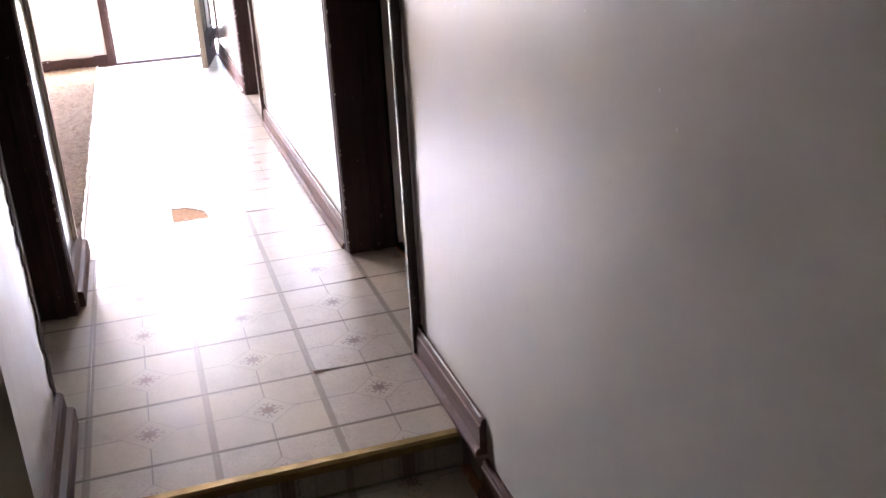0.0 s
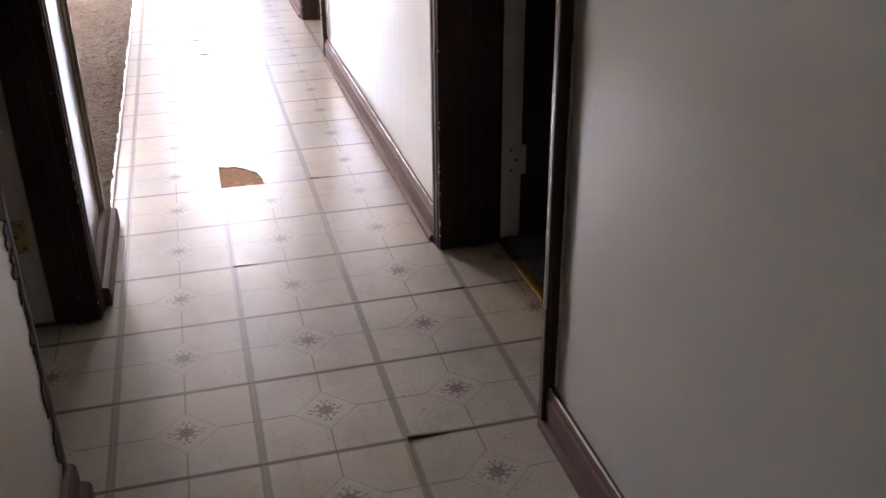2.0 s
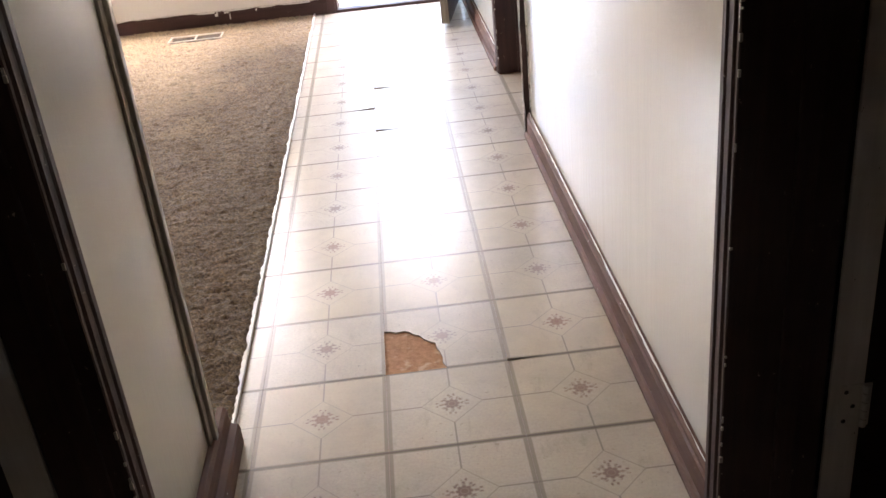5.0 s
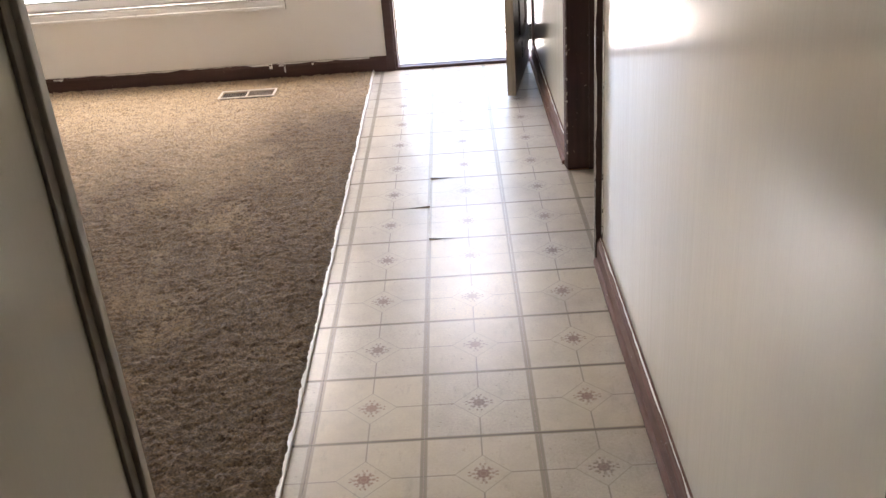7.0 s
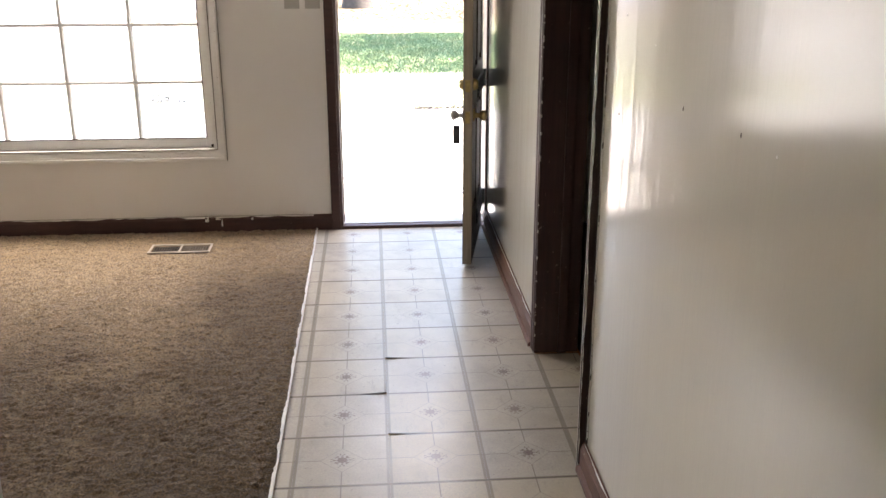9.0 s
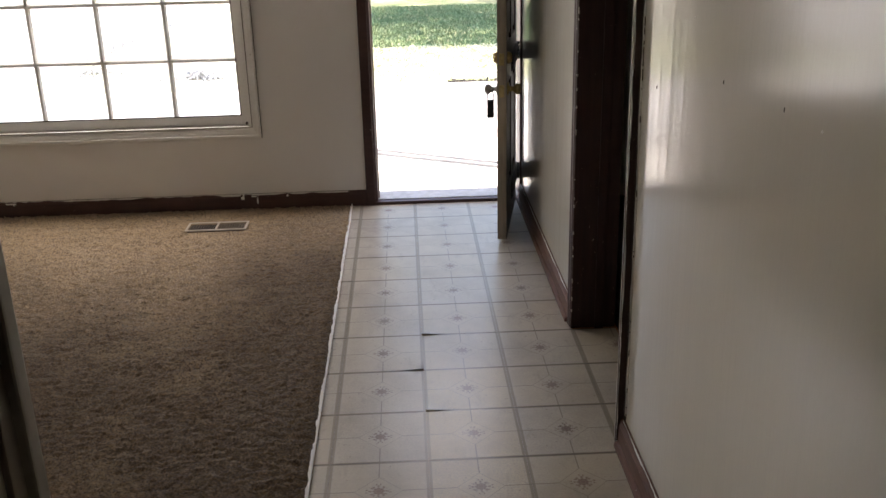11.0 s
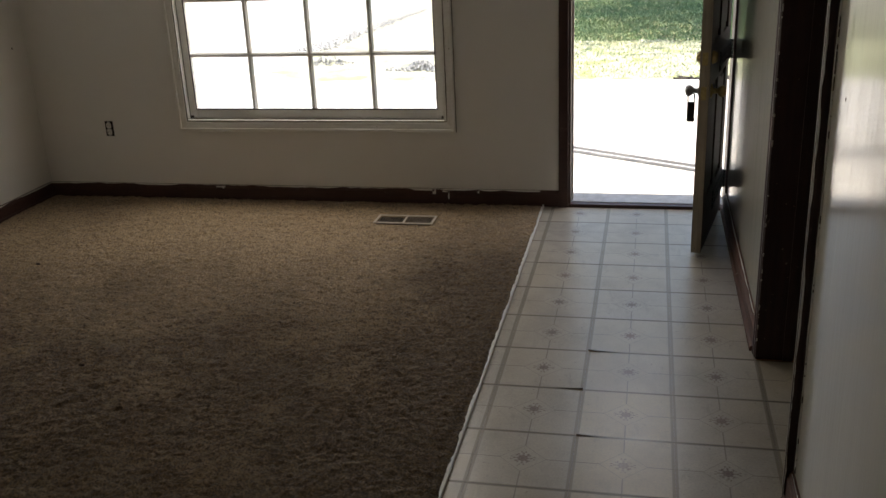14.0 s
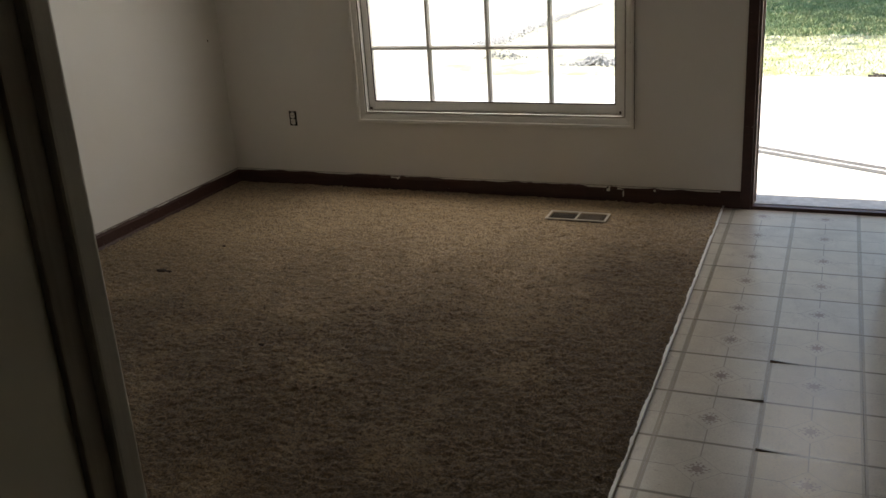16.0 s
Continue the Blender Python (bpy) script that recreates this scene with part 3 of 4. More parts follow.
part("head_jamb", boxes((0.050, 0.944, YF - 0.006, 0.44, HEAD, HEAD + 0.03)), BROWN_BASE, entry)
part("casing", boxes((0.028, 0.080, YF - 0.020, YF - 0.001, 0.0, HEAD + 0.05), bevel=0.004), BROWN_BASE, entry)
part("casing", boxes((0.912, 0.924, YF - 0.022, YF - 0.001, 0.0, HEAD + 0.05), bevel=0.003), BROWN_BASE, entry)
part("weather_strip", boxes((0.093, 0.103, 0.33, 0.345, 0.02, HEAD)), PALE_EDGE, entry, "pale worn weather strip")
part("strike_plate", boxes((0.093, 0.0955, 0.285, 0.315, 0.735, 0.80), bevel=0.001), BRASS, entry, "brass strike plate")
part("sill_step", boxes((0.081, 0.944, YF - 0.012, 0.30, -0.03, 0.018), bevel=0.003), BROWN_BASE, entry, "dark wooden threshold")
part("sill", boxes((0.093, 0.915, 0.30, 0.47, -0.05, 0.022), bevel=0.004), SILL, entry, "aluminium sill")

# ---- front window ----
WX0, WX1, WZ0 = -2.112, -0.656, 0.538
COLS, ROWS, RH = 4, 5, 0.3115
WZ1 = WZ0 + ROWS * RH
win = tagged(new("window_1"), "white painted multi-pane window with chipped frame", "window", kind="structure")
part("sash_stile", boxes((WX0 - 0.045, WX0, 0.320, 0.360, WZ0 - 0.056, WZ1 + 0.03), bevel=0.003), TRIM_WHITE, win)
part("sash_stile", boxes((WX1, WX1 + 0.045, 0.320, 0.360, WZ0 - 0.056, WZ1 + 0.03), bevel=0.003), TRIM_WHITE, win)
part("bottom_rail", boxes((WX0, WX1, 0.320, 0.360, WZ0 - 0.056, WZ0), bevel=0.003), TRIM_WHITE, win)
part("top_rail", boxes((WX0, WX1, 0.320, 0.360, WZ1, WZ1 + 0.03), bevel=0.003), TRIM_WHITE, win)
cw = (WX1 - WX0) / COLS
for i in range(1, COLS):
    x = WX0 + i * cw
    bm = bmesh.new()
    prism(bm, [(x + a, 0.340 + b, WZ0) for a, b in ((-0.014, 0.014), (-0.014, -0.004), (-0.006, -0.016), (0.006, -0.016), (0.014, -0.004), (0.014, 0.014))], (0, 0, WZ1 - WZ0))
    part("muntin", bm, TRIM_WHITE, win)
for j in range(1, ROWS):
    z = WZ0 + j * RH
    bm = bmesh.new()
    prism(bm, [(WX0, 0.340 + b, z + a) for a, b in ((-0.013, 0.013), (-0.013, -0.004), (-0.005, -0.0165), (0.005, -0.0165), (0.013, -0.004), (0.013, 0.013))], (WX1 - WX0, 0, 0))
    part("muntin", bm, TRIM_WHITE, win)
pane_mesh = mesh_of("pane", boxes((-cw / 2 + 0.006, cw / 2 - 0.006, -0.0015, 0.0015, -RH / 2 + 0.005, RH / 2 - 0.005)), GLASS)
for i in range(COLS):
    for j in range(ROWS):
        pane = new("pane", pane_mesh)
        pane.location = (WX0 + (i + 0.5) * cw, 0.346, WZ0 + (j + 0.5) * RH)
        pane.parent, pane.visible_shadow = win, False
part("glazing_dirt", boxes((WX0, WX1, 0.318, 0.321, WZ0 - 0.003, WZ0 + 0.003), (WX0 - 0.004, WX0 + 0.002, 0.318, 0.3215, WZ0, WZ1), (WX1 - 0.002, WX1 + 0.004, 0.318, 0.3215, WZ0, WZ1)), RAGGED, win, "dark dirt along the glass edge")
part("sash_gap", boxes((WX0 - 0.048, WX0 - 0.043, 0.316, 0.3195, WZ0 - 0.055, WZ1), (WX1 + 0.043, WX1 + 0.048, 0.316, 0.3195, WZ0 - 0.055, WZ1), (WX0 - 0.044, WX1 + 0.044, 0.3165, 0.3195, WZ0 - 0.062, WZ0 - 0.055)), RAGGED, win, "dark dirty gap under the sash")
# frame lining and picture-frame casing
for nm, sp in (("lining", (-2.17, WX0 - 0.045, YF, 0.42, 0.475, 2.15)), ("lining", (WX1 + 0.045, -0.57, YF, 0.42, 0.475, 2.15)), ("stool", (WX0 - 0.045, WX1 + 0.045, YF - 0.004, 0.42, 0.473, WZ0 - 0.056)),
               ("lining", (WX0 - 0.045, WX1 + 0.045, YF, 0.42, WZ1 + 0.03, 2.15))):
    part(nm, boxes(sp, bevel=0.002), TRIM_WHITE, win)


CX0, CX1, CZ0, CZ1 = -2.204, -0.542, 0.421, 2.20   # outside of the casing
CI0, CI1, CIZ = -2.146, -0.592, 0.481               # inside of the casing
SECTION = [(0, 0), (0, 0.008), (0.14, 0.010), (0.20, 0.015), (0.58, 0.021), (0.66, 0.020), (0.72, 0.029), (0.95, 0.030), (1, 0.027), (1, 0)]


def window_casing(start, end, out_start, out_end):
    """Moulded casing between two mitred corners; the out points lie on its outer edge."""
    bm = bmesh.new()
    rings = []
    for p, q in ((start, out_start), (end, out_end)):
        rings.append([bm.verts.new((p[0] + (q[0] - p[0]) * a, YF - 0.0005 - t, p[1] + (q[1] - p[1]) * a)) for a, t in SECTION])
    bm.faces.new(rings[0][::-1])
    bm.faces.new(rings[1])
    for k in range(len(SECTION)):
        m = (k + 1) % len(SECTION)
        bm.faces.new((rings[0][k], rings[0][m], rings[1][m], rings[1][k]))
    return bm


inner = [(CI0, CIZ), (CI1, CIZ), (CI1, CZ1 - 0.06), (CI0, CZ1 - 0.06)]
outer = [(CX0, CZ0), (CX1, CZ0), (CX1, CZ1), (CX0, CZ1)]
for k in range(4):
    m = (k + 1) % 4
    part("casing", window_casing(inner[k], inner[m], outer[k], outer[m]), TRIM_WHITE, win)
part("sill_dirt", boxes((WX0 - 0.03, WX1 + 0.04, 0.297, 0.318, WZ0 - 0.0565, WZ0 - 0.0535)), GRIME_SHADE, win, "brown dirt lying along the sill")
for x in (WX0 - 0.034, WX1 + 0.032):
    part("corner_mark", boxes((x - 0.008, x + 0.010, 0.3165, 0.3196, WZ0 - 0.052, WZ0 - 0.038)), RAGGED, win, "dark corner of the sash")
# strips that paint a shade line round the outside of the casing
part("casing_shade_line", boxes((CX0 - 0.0035, CX0, YF - 0.006, YF - 0.0005, CZ0 - 0.0035, CZ1), (CX1, CX1 + 0.0035, YF - 0.006, YF - 0.0005, CZ0 - 0.0035, CZ1), (CX0, CX1, YF - 0.006, YF - 0.0005, CZ0 - 0.0035, CZ0)), GRIME_SHADE, win, "grey shade line painted round the casing")
# strips that paint the shade along the casing's inner edge
part("inner_shade_line", boxes((CI0 - 0.005, CI0 - 0.0005, YF - 0.0128, YF - 0.004, CIZ, 2.14), (CI1 + 0.0005, CI1 + 0.005, YF - 0.0128, YF - 0.004, CIZ, 2.14), (CI0, CI1, YF - 0.0128, YF - 0.004, CIZ - 0.0025, CIZ + 0.002)), GRIME_SHADE, win, "shade line painted along the inner casing edge")

# ---- front door leaf ----


def hinge(parent, z0, z1):
    """A long ribbed strap along the room face, with its barrel at the jamb."""
    d = (z1 - z0) / 3
    bm = boxes((-0.40, 0.022, -0.003, 0.0, z0, z1), bevel=0.0008)
    for i in range(3):
        box(bm, -0.39, 0.016, -0.0065, -0.003, z0 + i * d + 0.003, z0 + (i + 1) * d - 0.005, bevel=0.001)
    h = part("hinge", bm, BLACK_IRON, parent, "black ribbed iron strap hinge")
    bm = bmesh.new()
    n = 5
    for i in range(n):
        e = (z1 - z0) / n
        lathe(bm, ((0.007, 0.001), (0.0075, 0.003), (0.0075, e - 0.003), (0.007, e - 0.001)), Matrix.Translation((0.012, -0.010, z0 + i * e)), 12)
    part("knuckle", bm, BLACK_IRON, h)
    for x in (-0.36, -0.24, -0.12, -0.04):
        bm = bmesh.new()
        lathe(bm, ((0.005, 0), (0.004, 0.002), (0.001, 0.003)), Matrix.Translation((x, -0.0065, (z0 + z1) / 2)) @ Matrix.Rotation(radians(90), 4, "X"), 10)
        part("screw", bm, BLACK_IRON, h)
    return h


def front_door():
    """Leaf along local -x from the hinge line at the origin; local +y is its room face."""
    ang = math.degrees(math.atan2(0.725, 0.132))
    d = thing("front_door", "dark brown panelled front door standing open, worn pale edge", "door", pose(0.892, 0.25, 0, 0, 0, ang))
    w, t, z0, z1 = 0.737, 0.046, 0.022, 2.03
    y0, y1 = 0.0, t
    st = 0.115
    part("stile", boxes((-w + 0.004, -w + st, y0, y1, z0, z1), bevel=0.002), DOOR_DARK, d)
    part("stile", boxes((-st, 0, y0, y1, z0, z1), bevel=0.002), DOOR_DARK, d)
    rails = ((z0, 0.27), (0.80, 0.99), (1.40, 1.51), (1.90, z1))
    for a, b in rails:
        part("rail", boxes((-w + st, -st, y0, y1, a, b)), DOOR_DARK, d)
    mid = -w / 2
    for (_, a), (b, _) in zip(rails, rails[1:]):
        part("mullion", boxes((mid - 0.05, mid + 0.05, y0, y1, a, b)), DOOR_DARK, d)
        for x0, x1 in ((-w + st, mid - 0.05), (mid + 0.05, -st)):
            bm = boxes((x0, x1, y0 + 0.012, y1 - 0.012, a, b))
            box(bm, x0 + 0.03, x1 - 0.03, y0 + 0.004, y1 - 0.004, a + 0.03, b - 0.03, bevel=0.007)
            part("panel", bm, DOOR_DARK, d)
    part("edge", boxes((-w - 0.001, -w + 0.004, y0 + 0.0005, y1 - 0.0005, z0, z1), bevel=0.001), WORN_EDGE, d, "worn pale beige door edge")
    for nm, z, r in (("deadbolt", 0.928, 0.026), ("door_knob", 0.777, 0.027)):
        for s, face in ((1, y1), (-1, y0)):
            m = Matrix.Translation((-w + 0.062, face, z)) @ Matrix.Rotation(radians(-90 * s), 4, "X")
            bm = bmesh.new()
            if nm == "deadbolt":
                lathe(bm, ((0.030, 0), (0.030, 0.006), (0.024, 0.016), (0.020, 0.022), (0.001, 0.023)), m)
            else:
                lathe(bm, ((0.032, 0), (0.032, 0.005), (0.014, 0.010), (0.011, 0.028), (0.020, 0.036), (r, 0.048), (r * 0.93, 0.060), (0.012, 0.066), (0.001, 0.067)), m)
            part(nm, bm, BRASS if s < 0 or nm == "deadbolt" else ALU, d, ("tarnished brass " if s < 0 or nm == "deadbolt" else "dull silver ") + nm.replace("_", " "), True)
    part("latch_plate", boxes((-w - 0.003, -w, t / 2 - 0.012, t / 2 + 0.012, 0.747, 0.806), bevel=0.0008), BRASS, d, "brass latch plate")
    part("latch_plate", boxes((-w - 0.003, -w, t / 2 - 0.012, t / 2 + 0.012, 0.900, 0.957), bevel=0.0008), BRASS, d, "brass latch plate")
    for a, b in ((0.133, 0.229), (0.815, 0.913), (1.70, 1.80)):
        hinge(d, a, b)
    return d


front_door()
# keys and a key box hanging from the outer knob
lock = thing("key_box", "small black lock box hanging on the outer door knob", "lock box", pose(0.687, -0.425, 0.640))
bm = boxes((-0.017, 0.017, -0.012, 0.012, 0.0, 0.090), bevel=0.006)
part("body", bm, BLACK_IRON, lock)
bm = bmesh.new()
for i in range(16):
    a = math.pi * i / 15
    m = Matrix.Translation((0.014 * math.cos(a), 0, 0.092 + 0.020 + 0.024 * math.sin(a)))
    box(bm, m.translation.x - 0.003, m.translation.x + 0.003, -0.003, 0.003, 0.090 if i in (0, 15) else m.translation.z - 0.003, m.translation.z + 0.003)
part("shackle", bm, ALU, lock, "steel shackle")

# ---- inner doors standing open in the dark side rooms ----


def inner_door(name, hinge_x, hinge_y, out, width, label, plate):
    """Leaf standing square to the hall, seen on its hinge edge; out: the way into the room."""
    d = thing(name, label, "door", pose(hinge_x, hinge_y, 0.012))
    x0, x1 = sorted((out * 0.004, out * width))
    part("leaf", boxes((x0, x1, 0.0, 0.034, 0, 2.0), bevel=0.002), DOOR_DARK, d)
    e0, e1 = sorted((-out * 0.016, out * 0.044))
    part("edge", boxes((e0, e1, -0.008, -0.0005, 0, 2.0), bevel=0.001), PALE_EDGE, d, "pale bare wood hinge edge")
    for z in (0.205, 1.72):
        h0, h1 = sorted((out * 0.0, out * 0.058))
        h = part("hinge", boxes((h0, h1, -0.011, -0.008, z, z + 0.09), bevel=0.001), plate, d, "painted-over hinge")
        bm = bmesh.new()
        for sx, sz in ((0.012, 0.014), (0.026, 0.045), (0.012, 0.076)):
            lathe(bm, ((0.0045, 0), (0.0035, 0.0012), (0.001, 0.0012)), Matrix.Translation((out * sx, -0.011, z + sz)) @ Matrix.Rotation(radians(90), 4, "X"), 10)
        part("screws", bm, RAGGED, h)
        bm = bmesh.new()
        for i in range(5):
            lathe(bm, ((0.0055, 0.001), (0.006, 0.002), (0.006, 0.016), (0.0055, 0.017)), Matrix.Translation((out * 0.046, -0.014, z + i * 0.018)), 10)
        part("knuckle", bm, plate, h)
    return d


inner_door("bedroom_door", 1.118, -4.621, 1, 0.76, "dark door opened into an unlit room, pale hinge edge", PALE_EDGE)
inner_door("closet_door", -0.184, -4.772, -1, 0.66, "dark door opened into an unlit side room, yellowed hinge", YELLOW_HINGE)

# ---- fixtures ----


def register():
    r = thing("floor_register", "cream metal floor register set in the brown carpet", "floor vent", pose(-0.772, -0.072, 0.012))
    w, l, f = 0.163, 0.069, 0.011
    part("frame", boxes((-w, w, -l, -l + f, 0, 0.006), (-w, w, l - f, l, 0, 0.006), (-w, -w + f, -l + f, l - f, 0, 0.006), (w - f, w, -l + f, l - f, 0, 0.006), (-0.006, 0.006, -l + f, l - f, 0, 0.005), bevel=0.0015), VENT_PAINT, r)
    part("duct_shade", boxes((-w + f, w - f, -l + f, l - f, -0.008, -0.006)), HOLE_SHADE, r, "dark sheet standing in for the shaded duct below the slats")
    for i in range(22):
        x = -w + f + 0.008 + i * (2 * (w - f) - 0.016) / 21
        bm = bmesh.new()
        s = 0.0018 if x < 0 else -0.0018
        prism(bm, [(x - s, -l + f, -0.006), (x - s + 0.0015, -l + f, -0.006), (x + s + 0.0015, -l + f, 0.003), (x + s, -l + f, 0.003)], (0, 2 * (l - f), 0))
        part("slat", bm, VENT_DUST, r, "dusty brown slat")


register()


def switch_plate(x, label):
    s = thing("light_switch", label, "switch", pose(x, YF, 1.300), "switches beside the front door")
    part("plate", boxes((-0.040, 0.040, -0.006, 0.0, -0.058, 0.058), bevel=0.002), PLASTIC, s)
    part("toggle", boxes((-0.005, 0.005, -0.016, -0.005, -0.010, 0.012), bevel=0.0015), PLASTIC, s)
    for z in (-0.030, 0.030):
        bm = bmesh.new()
        lathe(bm, ((0.0035, 0), (0.0035, 0.0012), (0.002, 0.002)), Matrix.Translation((0, -0.006, z)) @ Matrix.Rotation(radians(90), 4, "X"), 10)
        part("screw", bm, ALU, s)


switch_plate(-0.140, "ivory plastic light switch on the white front wall")
switch_plate(-0.030, "ivory plastic light switch next to the door casing")

outlet = thing("wall_outlet", "bare wall outlet without cover in a dark cut hole", "outlet", pose(-2.672, YF, 0.429))
part("box", boxes((-0.026, 0.026, -0.002, 0.0, -0.046, 0.046), bevel=0.0008), HOLE_SHADE, outlet, "dark plate painted as the shaded box opening")
part("receptacle", boxes((-0.014, 0.014, -0.009, -0.002, -0.034, -0.004), (-0.014, 0.014, -0.009, -0.002, 0.004, 0.034), bevel=0.002), PUTTY, outlet)
part("yoke", boxes((-0.008, 0.008, -0.004, -0.002, -0.044, 0.044)), ALU, outlet)
for z in (-0.019, 0.019):
    part("slot", boxes((-0.007, -0.005, -0.0096, -0.009, z - 0.004, z + 0.006), (0.005, 0.007, -0.0096, -0.009, z - 0.004, z + 0.006)), HOLE_SHADE, outlet)


def wall_mark(name, m, r, material, label):
    bm = bmesh.new()
    lathe(bm, ((r, 0), (r * 0.9, 0.0008), (r * 0.4, 0.0014)), m, 9)
    return tagged(new(name, mesh_of(name, bm, material)), label, "wall mark")


right = Matrix.Rotation(radians(-90), 4, "Y")
for y, z, r in ((-5.646, 0.787, 0.005), (-5.668, 0.763, 0.004), (-5.97, 1.044, 0.004), (-6.407, 1.115, 0.003), (-2.602, 1.429, 0.004), (-2.865, 1.382, 0.003), (-3.564, 1.283, 0.004), (-6.804, 1.026, 0.003), (-6.582, 1.103, 0.003), (-6.85, 0.983, 0.004)):
    wall_mark("screw_anchor", Matrix.Translation((XR, y, z)) @ right, r * 0.75, PUTTY, "painted-over screw anchor in the hall wall")
for y, z in ((-2.577, 1.174), (-3.087, 1.277), (-3.408, 1.286)):
    wall_mark("nail_hole", Matrix.Translation((XR, y, z)) @ right @ Matrix.Diagonal((2.4, 1, 1, 1)), 0.0021, RAGGED, "small dark nail hole in the glossy hall wall")
wall_mark("nail", Matrix.Translation((ROOM_X, 0.14, 0.93)) @ Matrix.Rotation(radians(90), 4, "Y"), 0.006, RAGGED, "small rusty nail in the living room wall")

# ---- thresholds and step ----
bm = bmesh.new()
prism(bm, [(1.092, -5.513, 0.0), (1.094, -5.513, 0.004), (1.099, -5.513, 0.006), (1.107, -5.513, 0.006), (1.119, -5.513, 0.004), (1.119, -5.513, 0.0)], (0, 0.74, 0))
structure("trim_brass_strip", bm, BRASS_STRIP, "brass threshold strip between tiles and dark carpet", "threshold strip")
bm = bmesh.new()
prism(bm, [(XL + 0.03, STEP_Y + 0.018, 0.003), (XL + 0.03, STEP_Y - 0.004, 0.003), (XL + 0.03, STEP_Y - 0.012, -0.003), (XL + 0.03, STEP_Y - 0.012, -0.022), (XL + 0.03, STEP_Y - 0.007, -0.024), (XL + 0.03, STEP_Y - 0.004, -0.004), (XL + 0.03, STEP_Y + 0.018, -0.003)], (0.925, 0, 0))
structure("trim_step_nosing", bm, NOSING, "yellow metal nosing on the step edge", "step nosing")
bm = bmesh.new()
jagged_strip(bm, 520, (-0.053, -4.15, 0.001), (-1, 0, 0), (0, 4.40, 0), 0.005, 0.012, 31, (0, 0, 0.0125))
structure("trim_carpet_edge", bm, PUTTY, "frayed whitish carpet binding along the hall tiles", "carpet edge")


# ---- outside ----
GZ = -0.30
bm = bmesh.new()
box(bm, -600, 600, -400, 900, GZ - 0.5, GZ)
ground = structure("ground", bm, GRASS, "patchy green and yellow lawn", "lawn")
structure("pavement_driveway", boxes((-9.0, 9.0, 1.2, 5.75, GZ - 0.1, GZ + 0.015), (-16.0, -4.2, 5.75, 30.0, GZ - 0.1, GZ + 0.015)), CONCRETE, "sunlit pale concrete driveway", "driveway")
bm = bmesh.new()
prism(bm, [(-3.2, 0.425, GZ), (3.0, 0.425, GZ), (3.0, 2.5, GZ), (-3.2, 2.5, GZ)], (0, 0, 0.20))
structure("pavement_porch", bm, CONCRETE, "pale concrete porch slab", "porch")
edging = thing("edging_board", "pair of weathered grey rails lying across the porch", "board")
a, b = Vector((-0.80, 2.36, -0.1)), Vector((1.9, 0.84, -0.1))
side = (b - a).cross(Vector((0, 0, 1))).normalized()
for off in (-0.045, 0.045):
    bm = bmesh.new()
    n, o = side * 0.013, side * off
    prism(bm, [a + o + n, a + o - n, a + o - n + Vector((0, 0, 0.022)), a + o + n + Vector((0, 0, 0.022))], b - a)
    part("rail", bm, RAIL_GREY, edging)


def tree(name, x, y, r, height, crown, seed, label):
    """Tapered trunk with limbs and a crown of many leaf clumps."""
    rnd = random.Random(seed)
    t = thing(name, label, "tree", pose(x, y, GZ), "garden trees")
    bm = bmesh.new()

    def limb(p, d, r0, length, depth):
        q = p + d * length
        side = d.orthogonal().normalized()
        other = d.cross(side)
        k = 12 if depth == 0 else 7
        rings = []
        steps = 5
        for s in range(steps + 1):
            f = s / steps
            rr = r0 * (1 - 0.5 * f) * (1.35 - 0.35 * min(1, f * 6) if depth == 0 else 1)
            c = p + d * (length * f) + side * math.sin(f * 3 + seed) * 0.03 * length * (depth > 0)
            rings.append([bm.verts.new(c + (side * math.cos(2 * math.pi * i / k) + other * math.sin(2 * math.pi * i / k)) * rr * (1 + 0.10 * math.sin(i * 2.4 + s))) for i in range(k)])
        for u, v in zip(rings, rings[1:]):
            for i in range(k):
                bm.faces.new((u[i], u[(i + 1) % k], v[(i + 1) % k], v[i]))
        bm.faces.new(rings[-1])
        tips.append(q)
        if depth < 2:
            for _ in range(6 if depth == 0 else 4):
                f = rnd.uniform(0.55, 1.0)
                nd = (d * rnd.uniform(0.3, 0.9) + Vector((rnd.uniform(-1, 1), rnd.uniform(-1, 1), rnd.uniform(0.1, 0.8)))).normalized()
                limb(p + d * (length * f), nd, r0 * 0.42, length * rnd.uniform(0.45, 0.7), depth + 1)

    tips = []
    limb(Vector((0, 0, 0)), Vector((0.02, 0, 1)).normalized(), r, height * 0.55, 0)
    part("trunk", bm, BARK, t, smooth=True)
    pts, faces = [], []
    for tip in tips:
        for _ in range(int(crown)):
            c = tip + Vector((rnd.gauss(0, 0.8), rnd.gauss(0, 0.8), rnd.gauss(0, 0.5)))
            u = Vector((rnd.uniform(-1, 1), rnd.uniform(-1, 1), rnd.uniform(-0.5, 0.5))).normalized() * 0.11
            v = u.orthogonal().normalized() * 0.07
            i = len(pts)
            pts += [c - u, c + v, c + u, c - v]
            faces.append((i, i + 1, i + 2, i + 3))
    me = bpy.data.meshes.new("crown")
    me.from_pydata([tuple(p) for p in pts], [], faces)
    me.materials.append(LEAF)
    crown_ob = new("crown", me)
    crown_ob.parent = t
    return t


tree("shade_tree", -0.11, 21.7, 0.31, 12, 90, 3, "large lawn tree with a thick grey-brown trunk")
tree("shade_tree", 2.0, 27.3, 0.20, 11, 70, 8, "lawn tree further back with a grey-brown trunk")
tree("shade_tree", 8.0, 11.3, 0.30, 11, 155, 5, "leafy lawn tree shading the grass beside the driveway")
